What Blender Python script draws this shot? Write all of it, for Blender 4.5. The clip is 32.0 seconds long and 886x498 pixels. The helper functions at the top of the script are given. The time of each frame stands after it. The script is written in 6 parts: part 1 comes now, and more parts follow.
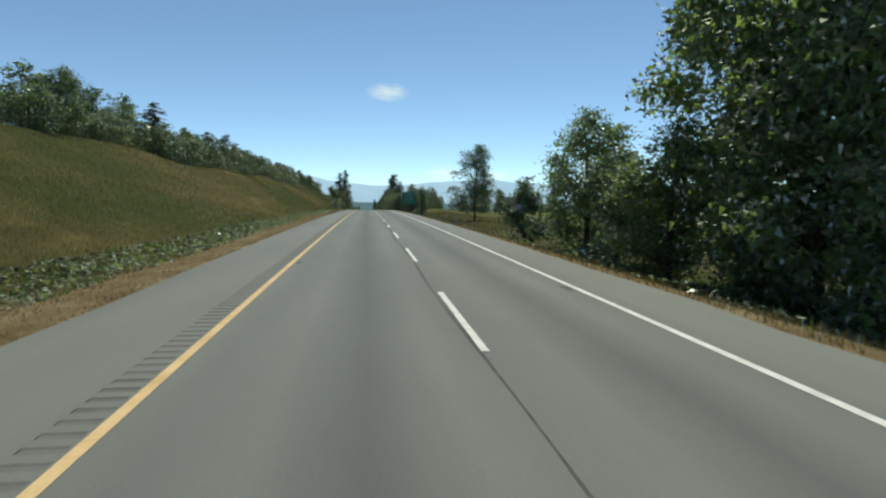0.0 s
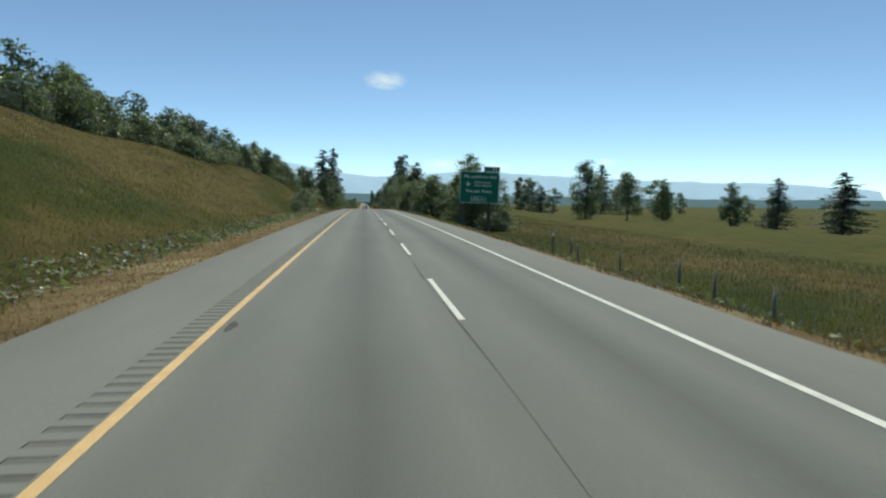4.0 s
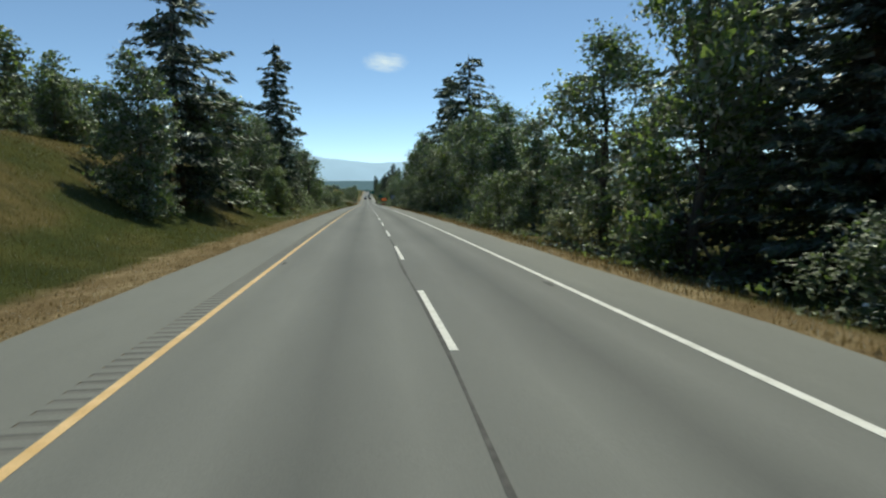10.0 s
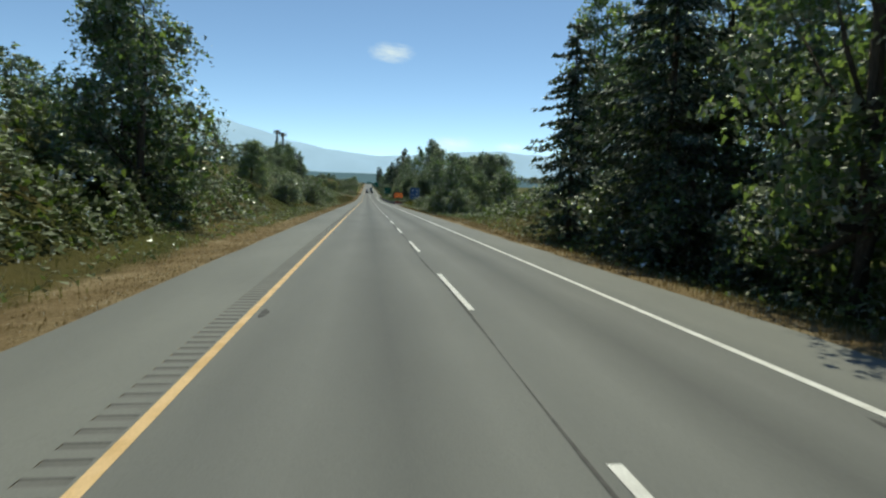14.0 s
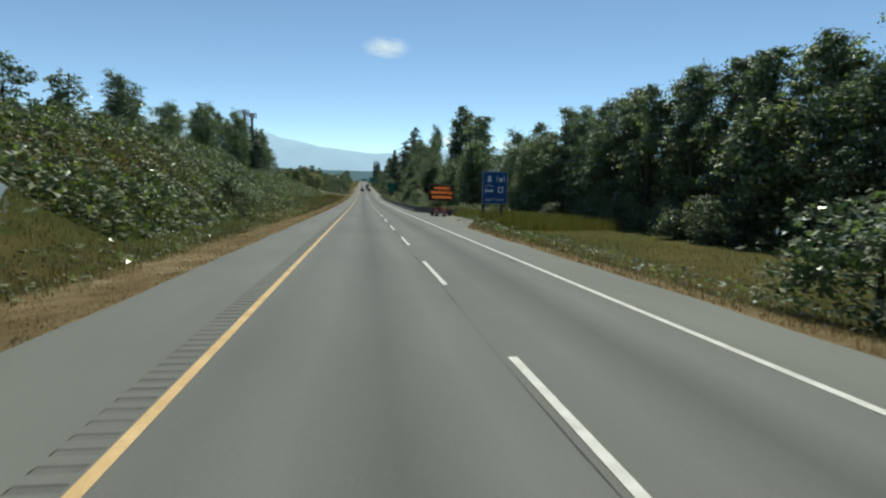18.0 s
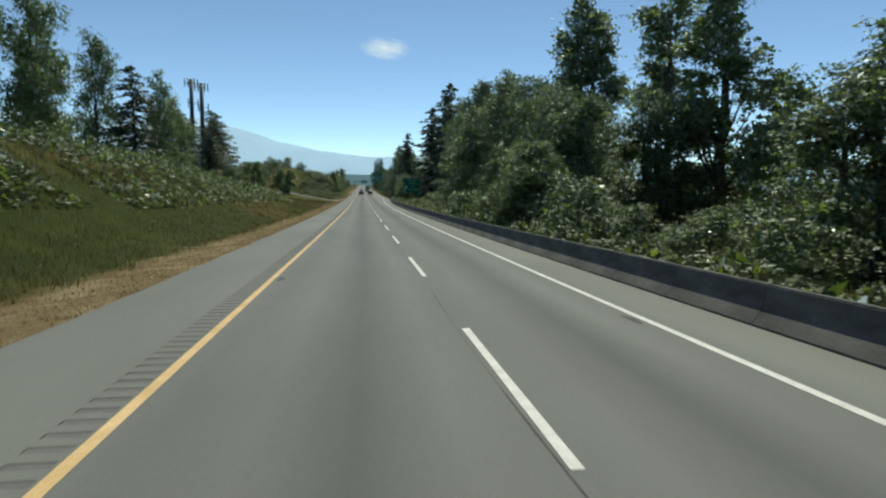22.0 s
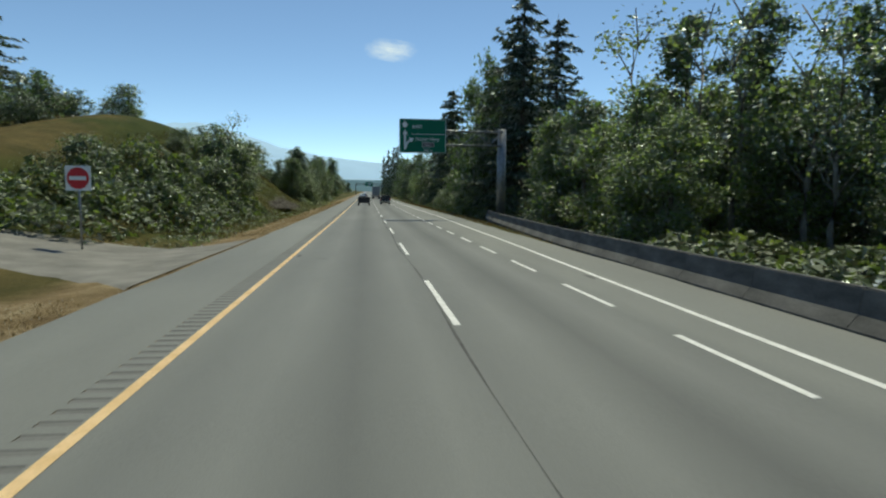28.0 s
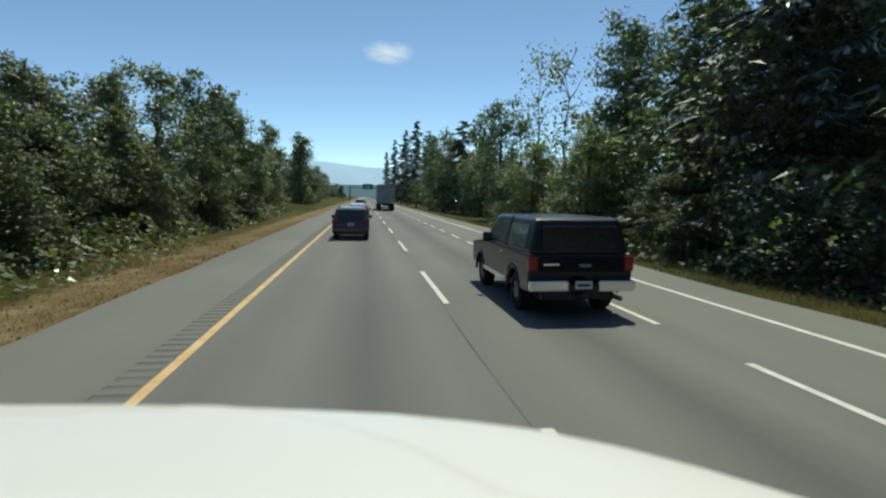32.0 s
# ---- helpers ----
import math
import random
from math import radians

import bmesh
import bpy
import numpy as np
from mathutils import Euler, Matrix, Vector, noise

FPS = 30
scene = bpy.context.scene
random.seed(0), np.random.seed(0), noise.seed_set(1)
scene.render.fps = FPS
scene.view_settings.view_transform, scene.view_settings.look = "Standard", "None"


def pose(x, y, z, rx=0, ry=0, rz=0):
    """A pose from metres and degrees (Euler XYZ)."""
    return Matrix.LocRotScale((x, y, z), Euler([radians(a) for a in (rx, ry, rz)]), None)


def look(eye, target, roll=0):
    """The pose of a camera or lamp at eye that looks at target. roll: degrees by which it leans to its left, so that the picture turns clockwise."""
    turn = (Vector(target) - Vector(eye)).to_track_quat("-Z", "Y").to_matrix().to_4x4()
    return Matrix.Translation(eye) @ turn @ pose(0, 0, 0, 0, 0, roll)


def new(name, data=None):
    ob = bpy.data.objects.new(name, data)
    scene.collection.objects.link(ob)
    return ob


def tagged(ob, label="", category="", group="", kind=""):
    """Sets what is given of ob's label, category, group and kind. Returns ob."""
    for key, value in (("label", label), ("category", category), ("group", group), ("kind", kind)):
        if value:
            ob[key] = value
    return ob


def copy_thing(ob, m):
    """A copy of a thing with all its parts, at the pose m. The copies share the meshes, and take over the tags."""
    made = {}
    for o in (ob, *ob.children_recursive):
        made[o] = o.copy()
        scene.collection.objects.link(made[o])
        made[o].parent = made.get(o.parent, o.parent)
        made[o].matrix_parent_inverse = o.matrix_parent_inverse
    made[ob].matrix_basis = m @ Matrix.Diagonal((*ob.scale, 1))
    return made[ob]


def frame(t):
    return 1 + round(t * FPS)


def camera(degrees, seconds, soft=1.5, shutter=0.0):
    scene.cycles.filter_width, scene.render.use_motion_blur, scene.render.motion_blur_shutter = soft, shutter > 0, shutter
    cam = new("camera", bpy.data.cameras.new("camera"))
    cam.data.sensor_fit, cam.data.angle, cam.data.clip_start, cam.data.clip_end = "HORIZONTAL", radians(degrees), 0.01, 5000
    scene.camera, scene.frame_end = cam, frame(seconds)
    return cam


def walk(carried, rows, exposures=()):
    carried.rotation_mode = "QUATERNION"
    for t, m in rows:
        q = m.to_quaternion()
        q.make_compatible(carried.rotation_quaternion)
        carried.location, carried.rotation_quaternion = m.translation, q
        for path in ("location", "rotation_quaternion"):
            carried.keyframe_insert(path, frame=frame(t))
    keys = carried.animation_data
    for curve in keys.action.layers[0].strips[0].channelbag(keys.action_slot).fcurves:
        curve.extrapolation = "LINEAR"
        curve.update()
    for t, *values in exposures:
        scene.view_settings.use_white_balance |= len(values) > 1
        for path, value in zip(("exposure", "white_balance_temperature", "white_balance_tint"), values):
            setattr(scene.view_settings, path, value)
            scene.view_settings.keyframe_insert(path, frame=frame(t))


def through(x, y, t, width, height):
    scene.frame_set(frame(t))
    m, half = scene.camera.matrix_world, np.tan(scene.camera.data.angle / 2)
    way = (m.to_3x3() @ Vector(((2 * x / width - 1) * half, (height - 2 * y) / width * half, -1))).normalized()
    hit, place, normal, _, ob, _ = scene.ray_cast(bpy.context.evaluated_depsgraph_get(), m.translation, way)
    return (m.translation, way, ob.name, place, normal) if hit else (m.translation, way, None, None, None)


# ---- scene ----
# ---- the camera, in a lorry cab in the left lane ----
cam = camera(73.5, 32.0, soft=2.2, shutter=0.06)
DRIVE = [
    (0.0, 2.52, 0.08, 2.20, -7.29, -3.92, 0.40),
    (0.5, 2.49, 13.45, 2.46, -7.25, -4.08, 0.65),
    (1.0, 2.43, 26.91, 2.69, -7.20, -4.17, 0.95),
    (1.5, 2.35, 40.03, 2.90, -7.27, -4.28, 1.19),
    (2.0, 2.34, 53.21, 3.08, -7.21, -4.29, 1.25),
    (2.5, 2.36, 66.46, 3.25, -7.21, -4.17, 1.20),
    (3.0, 2.37, 79.76, 3.39, -7.37, -4.40, 1.18),
    (3.5, 2.40, 92.57, 3.51, -7.55, -4.61, 1.15),
    (5.5, 2.60, 146.41, 3.79, -7.35, -4.86, -0.33),
    (6.0, 2.54, 158.62, 3.80, -7.38, -4.96, 0.02),
    (6.5, 2.52, 171.73, 3.80, -7.45, -5.21, 0.31),
    (7.0, 2.54, 184.82, 3.77, -7.59, -5.28, 0.48),
    (7.5, 2.57, 198.42, 3.71, -7.66, -5.42, 0.49),
    (8.0, 2.64, 212.01, 3.64, -7.72, -5.60, 0.31),
    (8.5, 2.78, 224.51, 3.55, -7.73, -5.78, -0.07),
    (9.0, 2.95, 237.00, 3.44, -7.54, -5.92, -0.49),
    (9.5, 3.05, 250.62, 3.30, -7.48, -6.00, -0.70),
    (10.0, 3.02, 264.22, 3.14, -7.34, -6.06, -0.56),
    (10.5, 2.89, 277.51, 2.96, -7.29, -6.00, -0.13),
    (11.0, 2.68, 290.79, 2.76, -7.34, -5.86, 0.30),
    (11.5, 2.50, 304.45, 2.53, -7.45, -5.79, 0.60),
    (12.0, 2.35, 318.09, 2.28, -7.35, -6.16, 0.87),
    (12.5, 2.27, 330.86, 2.03, -7.35, -6.34, 1.15),
    (13.0, 2.24, 343.63, 1.77, -7.23, -6.22, 1.36),
    (13.5, 2.19, 356.37, 1.49, -7.19, -6.28, 1.50),
    (14.0, 2.13, 369.11, 1.20, -7.24, -6.43, 1.54),
    (14.5, 2.11, 383.06, 0.87, -7.31, -6.47, 1.43),
    (16.5, 2.12, 435.92, -0.49, -7.41, -6.46, 1.22),
    (17.0, 2.09, 448.24, -0.82, -7.47, -6.50, 1.40),
    (17.5, 2.09, 461.02, -1.16, -7.53, -6.61, 1.41),
    (18.0, 2.12, 473.82, -1.51, -7.69, -6.58, 1.21),
    (18.5, 2.18, 487.34, -1.88, -7.79, -6.37, 0.92),
    (19.0, 2.25, 500.88, -2.25, -7.78, -6.30, 0.66),
    (19.5, 2.32, 513.77, -2.60, -7.70, -6.34, 0.53),
    (20.0, 2.39, 526.68, -2.94, -7.70, -6.44, 0.54),
    (20.5, 2.44, 540.10, -3.30, -7.58, -6.59, 0.61),
    (21.0, 2.49, 553.54, -3.66, -7.49, -6.58, 0.67),
    (21.5, 2.50, 566.71, -4.01, -7.52, -6.43, 0.64),
    (22.0, 2.45, 579.90, -4.34, -7.76, -6.21, 0.64),
    (22.5, 2.35, 593.30, -4.65, -7.89, -6.25, 0.92),
    (23.0, 2.25, 606.72, -4.95, -7.85, -6.24, 1.43),
    (23.5, 2.22, 619.64, -5.23, -7.75, -6.19, 1.83),
    (24.0, 2.25, 632.58, -5.48, -7.61, -6.13, 1.86),
    (24.5, 2.32, 646.15, -5.73, -7.62, -6.12, 1.59),
    (25.0, 2.40, 659.75, -5.96, -7.67, -6.16, 1.21),
    (25.5, 2.53, 674.49, -6.19, -7.48, -6.05, 0.85),
    (27.5, 2.71, 729.38, -6.83, -7.41, -5.59, 0.57),
    (28.0, 2.67, 742.49, -6.94, -7.35, -5.55, 0.57),
    (28.5, 2.61, 756.25, -7.05, -7.31, -5.46, 0.57),
    (29.0, 2.54, 769.99, -7.14, -7.30, -5.37, 0.57),
    (29.5, 2.45, 783.10, -7.21, -7.30, -5.29, 0.57),
    (30.0, 2.40, 796.17, -7.27, -7.22, -5.22, 0.57),
    (30.5, 2.38, 809.52, -7.32, -7.32, -5.15, 0.57),
    (31.0, 2.40, 822.79, -7.35, -7.46, -5.08, 0.57),
    (31.5, 2.41, 835.61, -7.38, -7.60, -5.08, 0.57),
    (32.0, 2.48, 848.31, -7.41, -7.61, -5.00, 0.57),
]
walk(cam, [(t, pose(x, y, z, 90 + pitch, -roll, yaw)) for t, x, y, z, yaw, pitch, roll in DRIVE],
     exposures=[(0.0, 0.15, 7480, -5.2), (32.0, 0.15, 7480, -5.2)])

# ---- daylight ----
SUN_ELEVATION, SUN_AZIMUTH = 60.0, 20.0
world = bpy.data.worlds.new("sky")
scene.world = world
world.use_nodes = True
wn = world.node_tree.nodes
sky = wn.new("ShaderNodeTexSky")
sky.sky_type = "NISHITA"
sky.sun_disc = False
sky.sun_elevation, sky.sun_rotation = radians(SUN_ELEVATION), radians(SUN_AZIMUTH)
sky.air_density, sky.dust_density, sky.ozone_density = 0.62, 0.0, 4.2
sky.altitude = 1200
wn["Background"].inputs["Strength"].default_value = 0.15
world.node_tree.links.new(sky.outputs[0], wn["Background"].inputs["Color"])
sun = new("sun", bpy.data.lights.new("sun", "SUN"))
sun.data.energy, sun.data.angle, sun.data.color = 3.15, radians(0.53), (1.0, 0.95, 0.87)
sun_dir = Vector((math.sin(radians(SUN_AZIMUTH)) * math.cos(radians(SUN_ELEVATION)),
                  math.cos(radians(SUN_AZIMUTH)) * math.cos(radians(SUN_ELEVATION)), math.sin(radians(SUN_ELEVATION))))
sun.matrix_world = look(sun_dir * 50, (0, 0, 0))

# ---- materials ----
def nodes_of(name):
    m = bpy.data.materials.new(name)
    m.use_nodes = True
    nt = m.node_tree
    return m, nt, nt.nodes["Principled BSDF"]


def noise_node(nt, scale, detail=4.0, rough=0.55, coords="Object", stretch=None):
    tc = nt.nodes.new("ShaderNodeTexCoord")
    n = nt.nodes.new("ShaderNodeTexNoise")
    n.inputs["Scale"].default_value, n.inputs["Detail"].default_value, n.inputs["Roughness"].default_value = scale, detail, rough
    if stretch:
        mp = nt.nodes.new("ShaderNodeMapping")
        mp.inputs["Scale"].default_value = stretch
        nt.links.new(tc.outputs[coords], mp.inputs["Vector"])
        nt.links.new(mp.outputs["Vector"], n.inputs["Vector"])
    else:
        nt.links.new(tc.outputs[coords], n.inputs["Vector"])
    return n


def ramp(nt, source, stops):
    r = nt.nodes.new("ShaderNodeValToRGB")
    while len(r.color_ramp.elements) < len(stops):
        r.color_ramp.elements.new(0.5)
    for e, (at, col) in zip(r.color_ramp.elements, stops):
        e.position, e.color = at, (*col, 1)
    nt.links.new(source, r.inputs["Fac"])
    return r


def mixed(nt, a, b, fac, kind="MIX", amount=None):
    m = nt.nodes.new("ShaderNodeMixRGB")
    m.blend_type = kind
    for socket, v in ((m.inputs["Color1"], a), (m.inputs["Color2"], b), (m.inputs["Fac"], fac if fac is not None else amount)):
        if isinstance(v, (int, float)):
            socket.default_value = v
        elif isinstance(v, tuple):
            socket.default_value = (*v, 1)
        else:
            nt.links.new(v, socket)
    return m.outputs["Color"]


def bumped(nt, bsdf, height, strength, distance=0.02):
    b = nt.nodes.new("ShaderNodeBump")
    b.inputs["Strength"].default_value, b.inputs["Distance"].default_value = strength, distance
    nt.links.new(height, b.inputs["Height"])
    nt.links.new(b.outputs["Normal"], bsdf.inputs["Normal"])


def surface(name, dark, light, scale=3.0, rough=0.8, metal=0.0, bump=0.2, fine=40.0, spec=0.3, stretch=None, coat=0.0):
    """A two-scale material: large stains and fine grain between two colours."""
    m, nt, bsdf = nodes_of(name)
    big, small = noise_node(nt, scale, stretch=stretch), noise_node(nt, fine, 6.0, 0.6)
    col = ramp(nt, big.outputs["Fac"], [(0.3, dark), (0.7, light)]).outputs["Color"]
    grain = ramp(nt, small.outputs["Fac"], [(0.25, (0.78, 0.78, 0.78)), (0.75, (1.12, 1.12, 1.12))]).outputs["Color"]
    nt.links.new(mixed(nt, col, grain, None, "MULTIPLY", 1.0), bsdf.inputs["Base Color"])
    bsdf.inputs["Roughness"].default_value, bsdf.inputs["Metallic"].default_value = rough, metal
    bsdf.inputs["Specular IOR Level"].default_value = spec
    bsdf.inputs["Coat Weight"].default_value = coat
    bsdf.inputs["Coat Roughness"].default_value = 0.08
    if bump:
        bumped(nt, bsdf, small.outputs["Fac"], bump)
    return m


def asphalt_material():
    """Worn grey asphalt: wheel tracks, an oil band along each lane, speckle and blotches."""
    m, nt, bsdf = nodes_of("asphalt")
    tc = nt.nodes.new("ShaderNodeTexCoord")
    sep = nt.nodes.new("ShaderNodeSeparateXYZ")
    nt.links.new(tc.outputs["Object"], sep.inputs[0])
    wob = noise_node(nt, 0.08, 2.0, 0.5, stretch=(1, 0.4, 1))
    add = nt.nodes.new("ShaderNodeMath")
    add.operation = "MULTIPLY_ADD"
    nt.links.new(wob.outputs["Fac"], add.inputs[0])
    add.inputs[1].default_value = 0.5
    nt.links.new(sep.outputs["X"], add.inputs[2])
    rng = nt.nodes.new("ShaderNodeMapRange")
    rng.inputs["From Min"].default_value, rng.inputs["From Max"].default_value = -2.75, 12.25
    nt.links.new(add.outputs[0], rng.inputs["Value"])
    shoulder, track, oil, mid = (0.184, 0.191, 0.180), (0.170, 0.177, 0.171), (0.108, 0.114, 0.112), (0.150, 0.157, 0.152)
    bands = ramp(nt, rng.outputs[0], [(0.0, shoulder), (0.19, shoulder), (0.24, mid), (0.30, track), (0.365, oil), (0.43, track),
                                      (0.475, mid), (0.535, track), (0.60, oil), (0.655, track), (0.70, mid), (0.74, shoulder)])
    blot = noise_node(nt, 0.35, 5.0, 0.6, stretch=(1, 0.25, 1))
    speck = noise_node(nt, 60.0, 4.0, 0.7)
    col = mixed(nt, bands.outputs["Color"], ramp(nt, blot.outputs["Fac"], [(0.3, (0.86, 0.86, 0.86)), (0.7, (1.1, 1.1, 1.08))]).outputs["Color"], None, "MULTIPLY", 1.0)
    col = mixed(nt, col, ramp(nt, speck.outputs["Fac"], [(0.3, (0.7, 0.7, 0.7)), (0.7, (1.25, 1.25, 1.25))]).outputs["Color"], None, "MULTIPLY", 0.7)
    nt.links.new(col, bsdf.inputs["Base Color"])
    bsdf.inputs["Roughness"].default_value = 0.78
    bsdf.inputs["Specular IOR Level"].default_value = 0.35
    bumped(nt, bsdf, speck.outputs["Fac"], 0.35, 0.01)
    return m


def leaf_material(name, dark, light, through, gloss=0.35, translucent=0.5):
    """Thin leaves that let some light through, each clump its own tone."""
    m = bpy.data.materials.new(name)
    m.use_nodes = True
    nt = m.node_tree
    nt.nodes.remove(nt.nodes["Principled BSDF"])
    out = nt.nodes["Material Output"]
    geo, info = nt.nodes.new("ShaderNodeNewGeometry"), nt.nodes.new("ShaderNodeObjectInfo")
    tone = ramp(nt, geo.outputs["Random Per Island"], [(0.0, dark), (0.55, tuple((a + b) / 2 for a, b in zip(dark, light))), (1.0, light)])
    own = ramp(nt, info.outputs["Random"], [(0.0, (0.75, 0.8, 0.75)), (1.0, (1.2, 1.15, 1.05))])
    col = mixed(nt, tone.outputs["Color"], own.outputs["Color"], None, "MULTIPLY", 1.0)
    d, t, g = nt.nodes.new("ShaderNodeBsdfDiffuse"), nt.nodes.new("ShaderNodeBsdfTranslucent"), nt.nodes.new("ShaderNodeBsdfGlossy")
    nt.links.new(col, d.inputs["Color"])
    nt.links.new(mixed(nt, col, through, None, "MULTIPLY", 1.0), t.inputs["Color"])
    g.inputs["Roughness"].default_value = 0.6
    g.inputs["Color"].default_value = (0.60, 0.64, 0.62, 1)
    a, b = nt.nodes.new("ShaderNodeMixShader"), nt.nodes.new("ShaderNodeMixShader")
    a.inputs[0].default_value = translucent
    nt.links.new(d.outputs[0], a.inputs[1])
    nt.links.new(t.outputs[0], a.inputs[2])
    fr = nt.nodes.new("ShaderNodeFresnel")
    fr.inputs["IOR"].default_value = 1.0 + gloss
    nt.links.new(fr.outputs[0], b.inputs[0])
    nt.links.new(a.outputs[0], b.inputs[1])
    nt.links.new(g.outputs[0], b.inputs[2])
    nt.links.new(b.outputs[0], out.inputs["Surface"])
    return m


def ground_material():
    """Dry straw by the road, green and tawny meadow beyond, in patches."""
    m, nt, bsdf = nodes_of("meadow")
    tc = nt.nodes.new("ShaderNodeTexCoord")
    sep = nt.nodes.new("ShaderNodeSeparateXYZ")
    nt.links.new(tc.outputs["Object"], sep.inputs[0])
    big, mid, fine = noise_node(nt, 0.055, 5.0, 0.6, stretch=(1.6, 0.7, 1.6)), noise_node(nt, 0.5, 5.0, 0.65), noise_node(nt, 9.0, 6.0, 0.7)
    meadow = ramp(nt, big.outputs["Fac"], [(0.41, (0.052, 0.068, 0.017)), (0.48, (0.080, 0.086, 0.026)), (0.53, (0.108, 0.094, 0.036)), (0.60, (0.150, 0.122, 0.052)), (0.70, (0.104, 0.078, 0.034))])
    mottle = ramp(nt, mid.outputs["Fac"], [(0.35, (0.64, 0.68, 0.60)), (0.65, (1.09, 1.02, 0.95))])
    col = meadow.outputs["Color"]
    # a greener strip at the foot of the bank
    foot = nt.nodes.new("ShaderNodeValToRGB")
    band = nt.nodes.new("ShaderNodeMapRange")
    band.inputs["From Min"].default_value, band.inputs["From Max"].default_value = -12.0, -2.0
    nt.links.new(sep.outputs["X"], band.inputs["Value"])
    nt.links.new(band.outputs[0], foot.inputs["Fac"])
    for at, v in ((0.35, 0.0), (0.6, 0.4), (0.8, 0.4)):
        e = foot.color_ramp.elements.new(at)
        e.color = (v, v, v, 1)
    foot.color_ramp.elements[0].color = (0, 0, 0, 1)
    foot.color_ramp.elements[-1].color = (0, 0, 0, 1)
    col = mixed(nt, col, (0.072, 0.078, 0.025), foot.outputs["Color"])
    # lusher grass in the fields to the right
    field = nt.nodes.new("ShaderNodeMapRange")
    field.inputs["From Min"].default_value, field.inputs["From Max"].default_value = 13.0, 19.0
    early = nt.nodes.new("ShaderNodeMapRange")
    early.inputs["From Min"].default_value, early.inputs["From Max"].default_value = 195.0, 225.0
    early.inputs["To Min"].default_value, early.inputs["To Max"].default_value = -16.0, 0.0
    nt.links.new(sep.outputs["Y"], early.inputs["Value"])
    shifted = nt.nodes.new("ShaderNodeMath")
    nt.links.new(sep.outputs["X"], shifted.inputs[0])
    nt.links.new(early.outputs[0], shifted.inputs[1])
    nt.links.new(shifted.outputs[0], field.inputs["Value"])
    lush = nt.nodes.new("ShaderNodeMath")
    lush.operation = "MULTIPLY"
    nt.links.new(field.outputs[0], lush.inputs[0])
    nt.links.new(ramp(nt, big.outputs["Fac"], [(0.42, (0.95, 0.95, 0.95)), (0.64, (0.30, 0.30, 0.30))]).outputs["Color"], lush.inputs[1])
    col = mixed(nt, col, (0.106, 0.112, 0.034), lush.outputs[0])
    col = mixed(nt, col, mottle.outputs["Color"], None, "MULTIPLY", 1.0)
    wob = nt.nodes.new("ShaderNodeMath")
    wob.operation = "MULTIPLY_ADD"
    nt.links.new(mid.outputs["Fac"], wob.inputs[0])
    wob.inputs[1].default_value = 1.6
    nt.links.new(sep.outputs["X"], wob.inputs[2])
    left = nt.nodes.new("ShaderNodeMapRange")
    left.inputs["From Min"].default_value, left.inputs["From Max"].default_value = -5.0, -4.0
    nt.links.new(wob.outputs[0], left.inputs["Value"])
    right = nt.nodes.new("ShaderNodeMapRange")
    right.inputs["From Min"].default_value, right.inputs["From Max"].default_value = 12.2, 11.2
    nt.links.new(wob.outputs[0], right.inputs["Value"])
    both = nt.nodes.new("ShaderNodeMath")
    both.operation = "MULTIPLY"
    nt.links.new(left.outputs[0], both.inputs[0])
    nt.links.new(right.outputs[0], both.inputs[1])
    straw = ramp(nt, mid.outputs["Fac"], [(0.3, (0.16, 0.112, 0.055)), (0.52, (0.25, 0.185, 0.10)), (0.72, (0.40, 0.325, 0.20))])
    col = mixed(nt, col, straw.outputs["Color"], both.outputs[0])
    col = mixed(nt, col, ramp(nt, fine.outputs["Fac"], [(0.25, (0.55, 0.55, 0.55)), (0.75, (1.3, 1.3, 1.3))]).outputs["Color"], None, "MULTIPLY", 0.8)
    nt.links.new(col, bsdf.inputs["Base Color"])
    bsdf.inputs["Roughness"].default_value = 0.95
    bsdf.inputs["Specular IOR Level"].default_value = 0.1
    bumped(nt, bsdf, fine.outputs["Fac"], 0.9, 0.12)
    return m


def plain(name, col, rough=0.5, metal=0.0, spec=0.5, glow=0.0, coat=0.0):
    m, nt, bsdf = nodes_of(name)
    var = noise_node(nt, 6.0, 5.0)
    c = ramp(nt, var.outputs["Fac"], [(0.3, tuple(v * 0.9 for v in col)), (0.7, tuple(min(1, v * 1.06) for v in col))])
    nt.links.new(c.outputs["Color"], bsdf.inputs["Base Color"])
    bsdf.inputs["Roughness"].default_value, bsdf.inputs["Metallic"].default_value = rough, metal
    bsdf.inputs["Specular IOR Level"].default_value = spec
    bsdf.inputs["Coat Weight"].default_value = coat
    if glow:
        bsdf.inputs["Emission Color"].default_value = (*col, 1)
        bsdf.inputs["Emission Strength"].default_value = glow
    return m


ASPHALT = asphalt_material()
GROOVE = surface("groove_asphalt", (0.13, 0.13, 0.124), (0.18, 0.18, 0.172), 1.2, 0.9)
SEAL = surface("crack_seal", (0.055, 0.055, 0.055), (0.115, 0.115, 0.112), 4.0, 0.85)
PATCH = surface("gravelly_asphalt", (0.15, 0.145, 0.13), (0.26, 0.25, 0.225), 0.8, 0.95, bump=0.5, fine=25)
WHITE_PAINT = surface("white_road_paint", (0.60, 0.60, 0.57), (0.82, 0.82, 0.80), 3.0, 0.7, bump=0.15)
YELLOW_PAINT = surface("yellow_road_paint", (0.62, 0.41, 0.19), (0.78, 0.56, 0.31), 2.0, 0.7, bump=0.15)
MEADOW = ground_material()
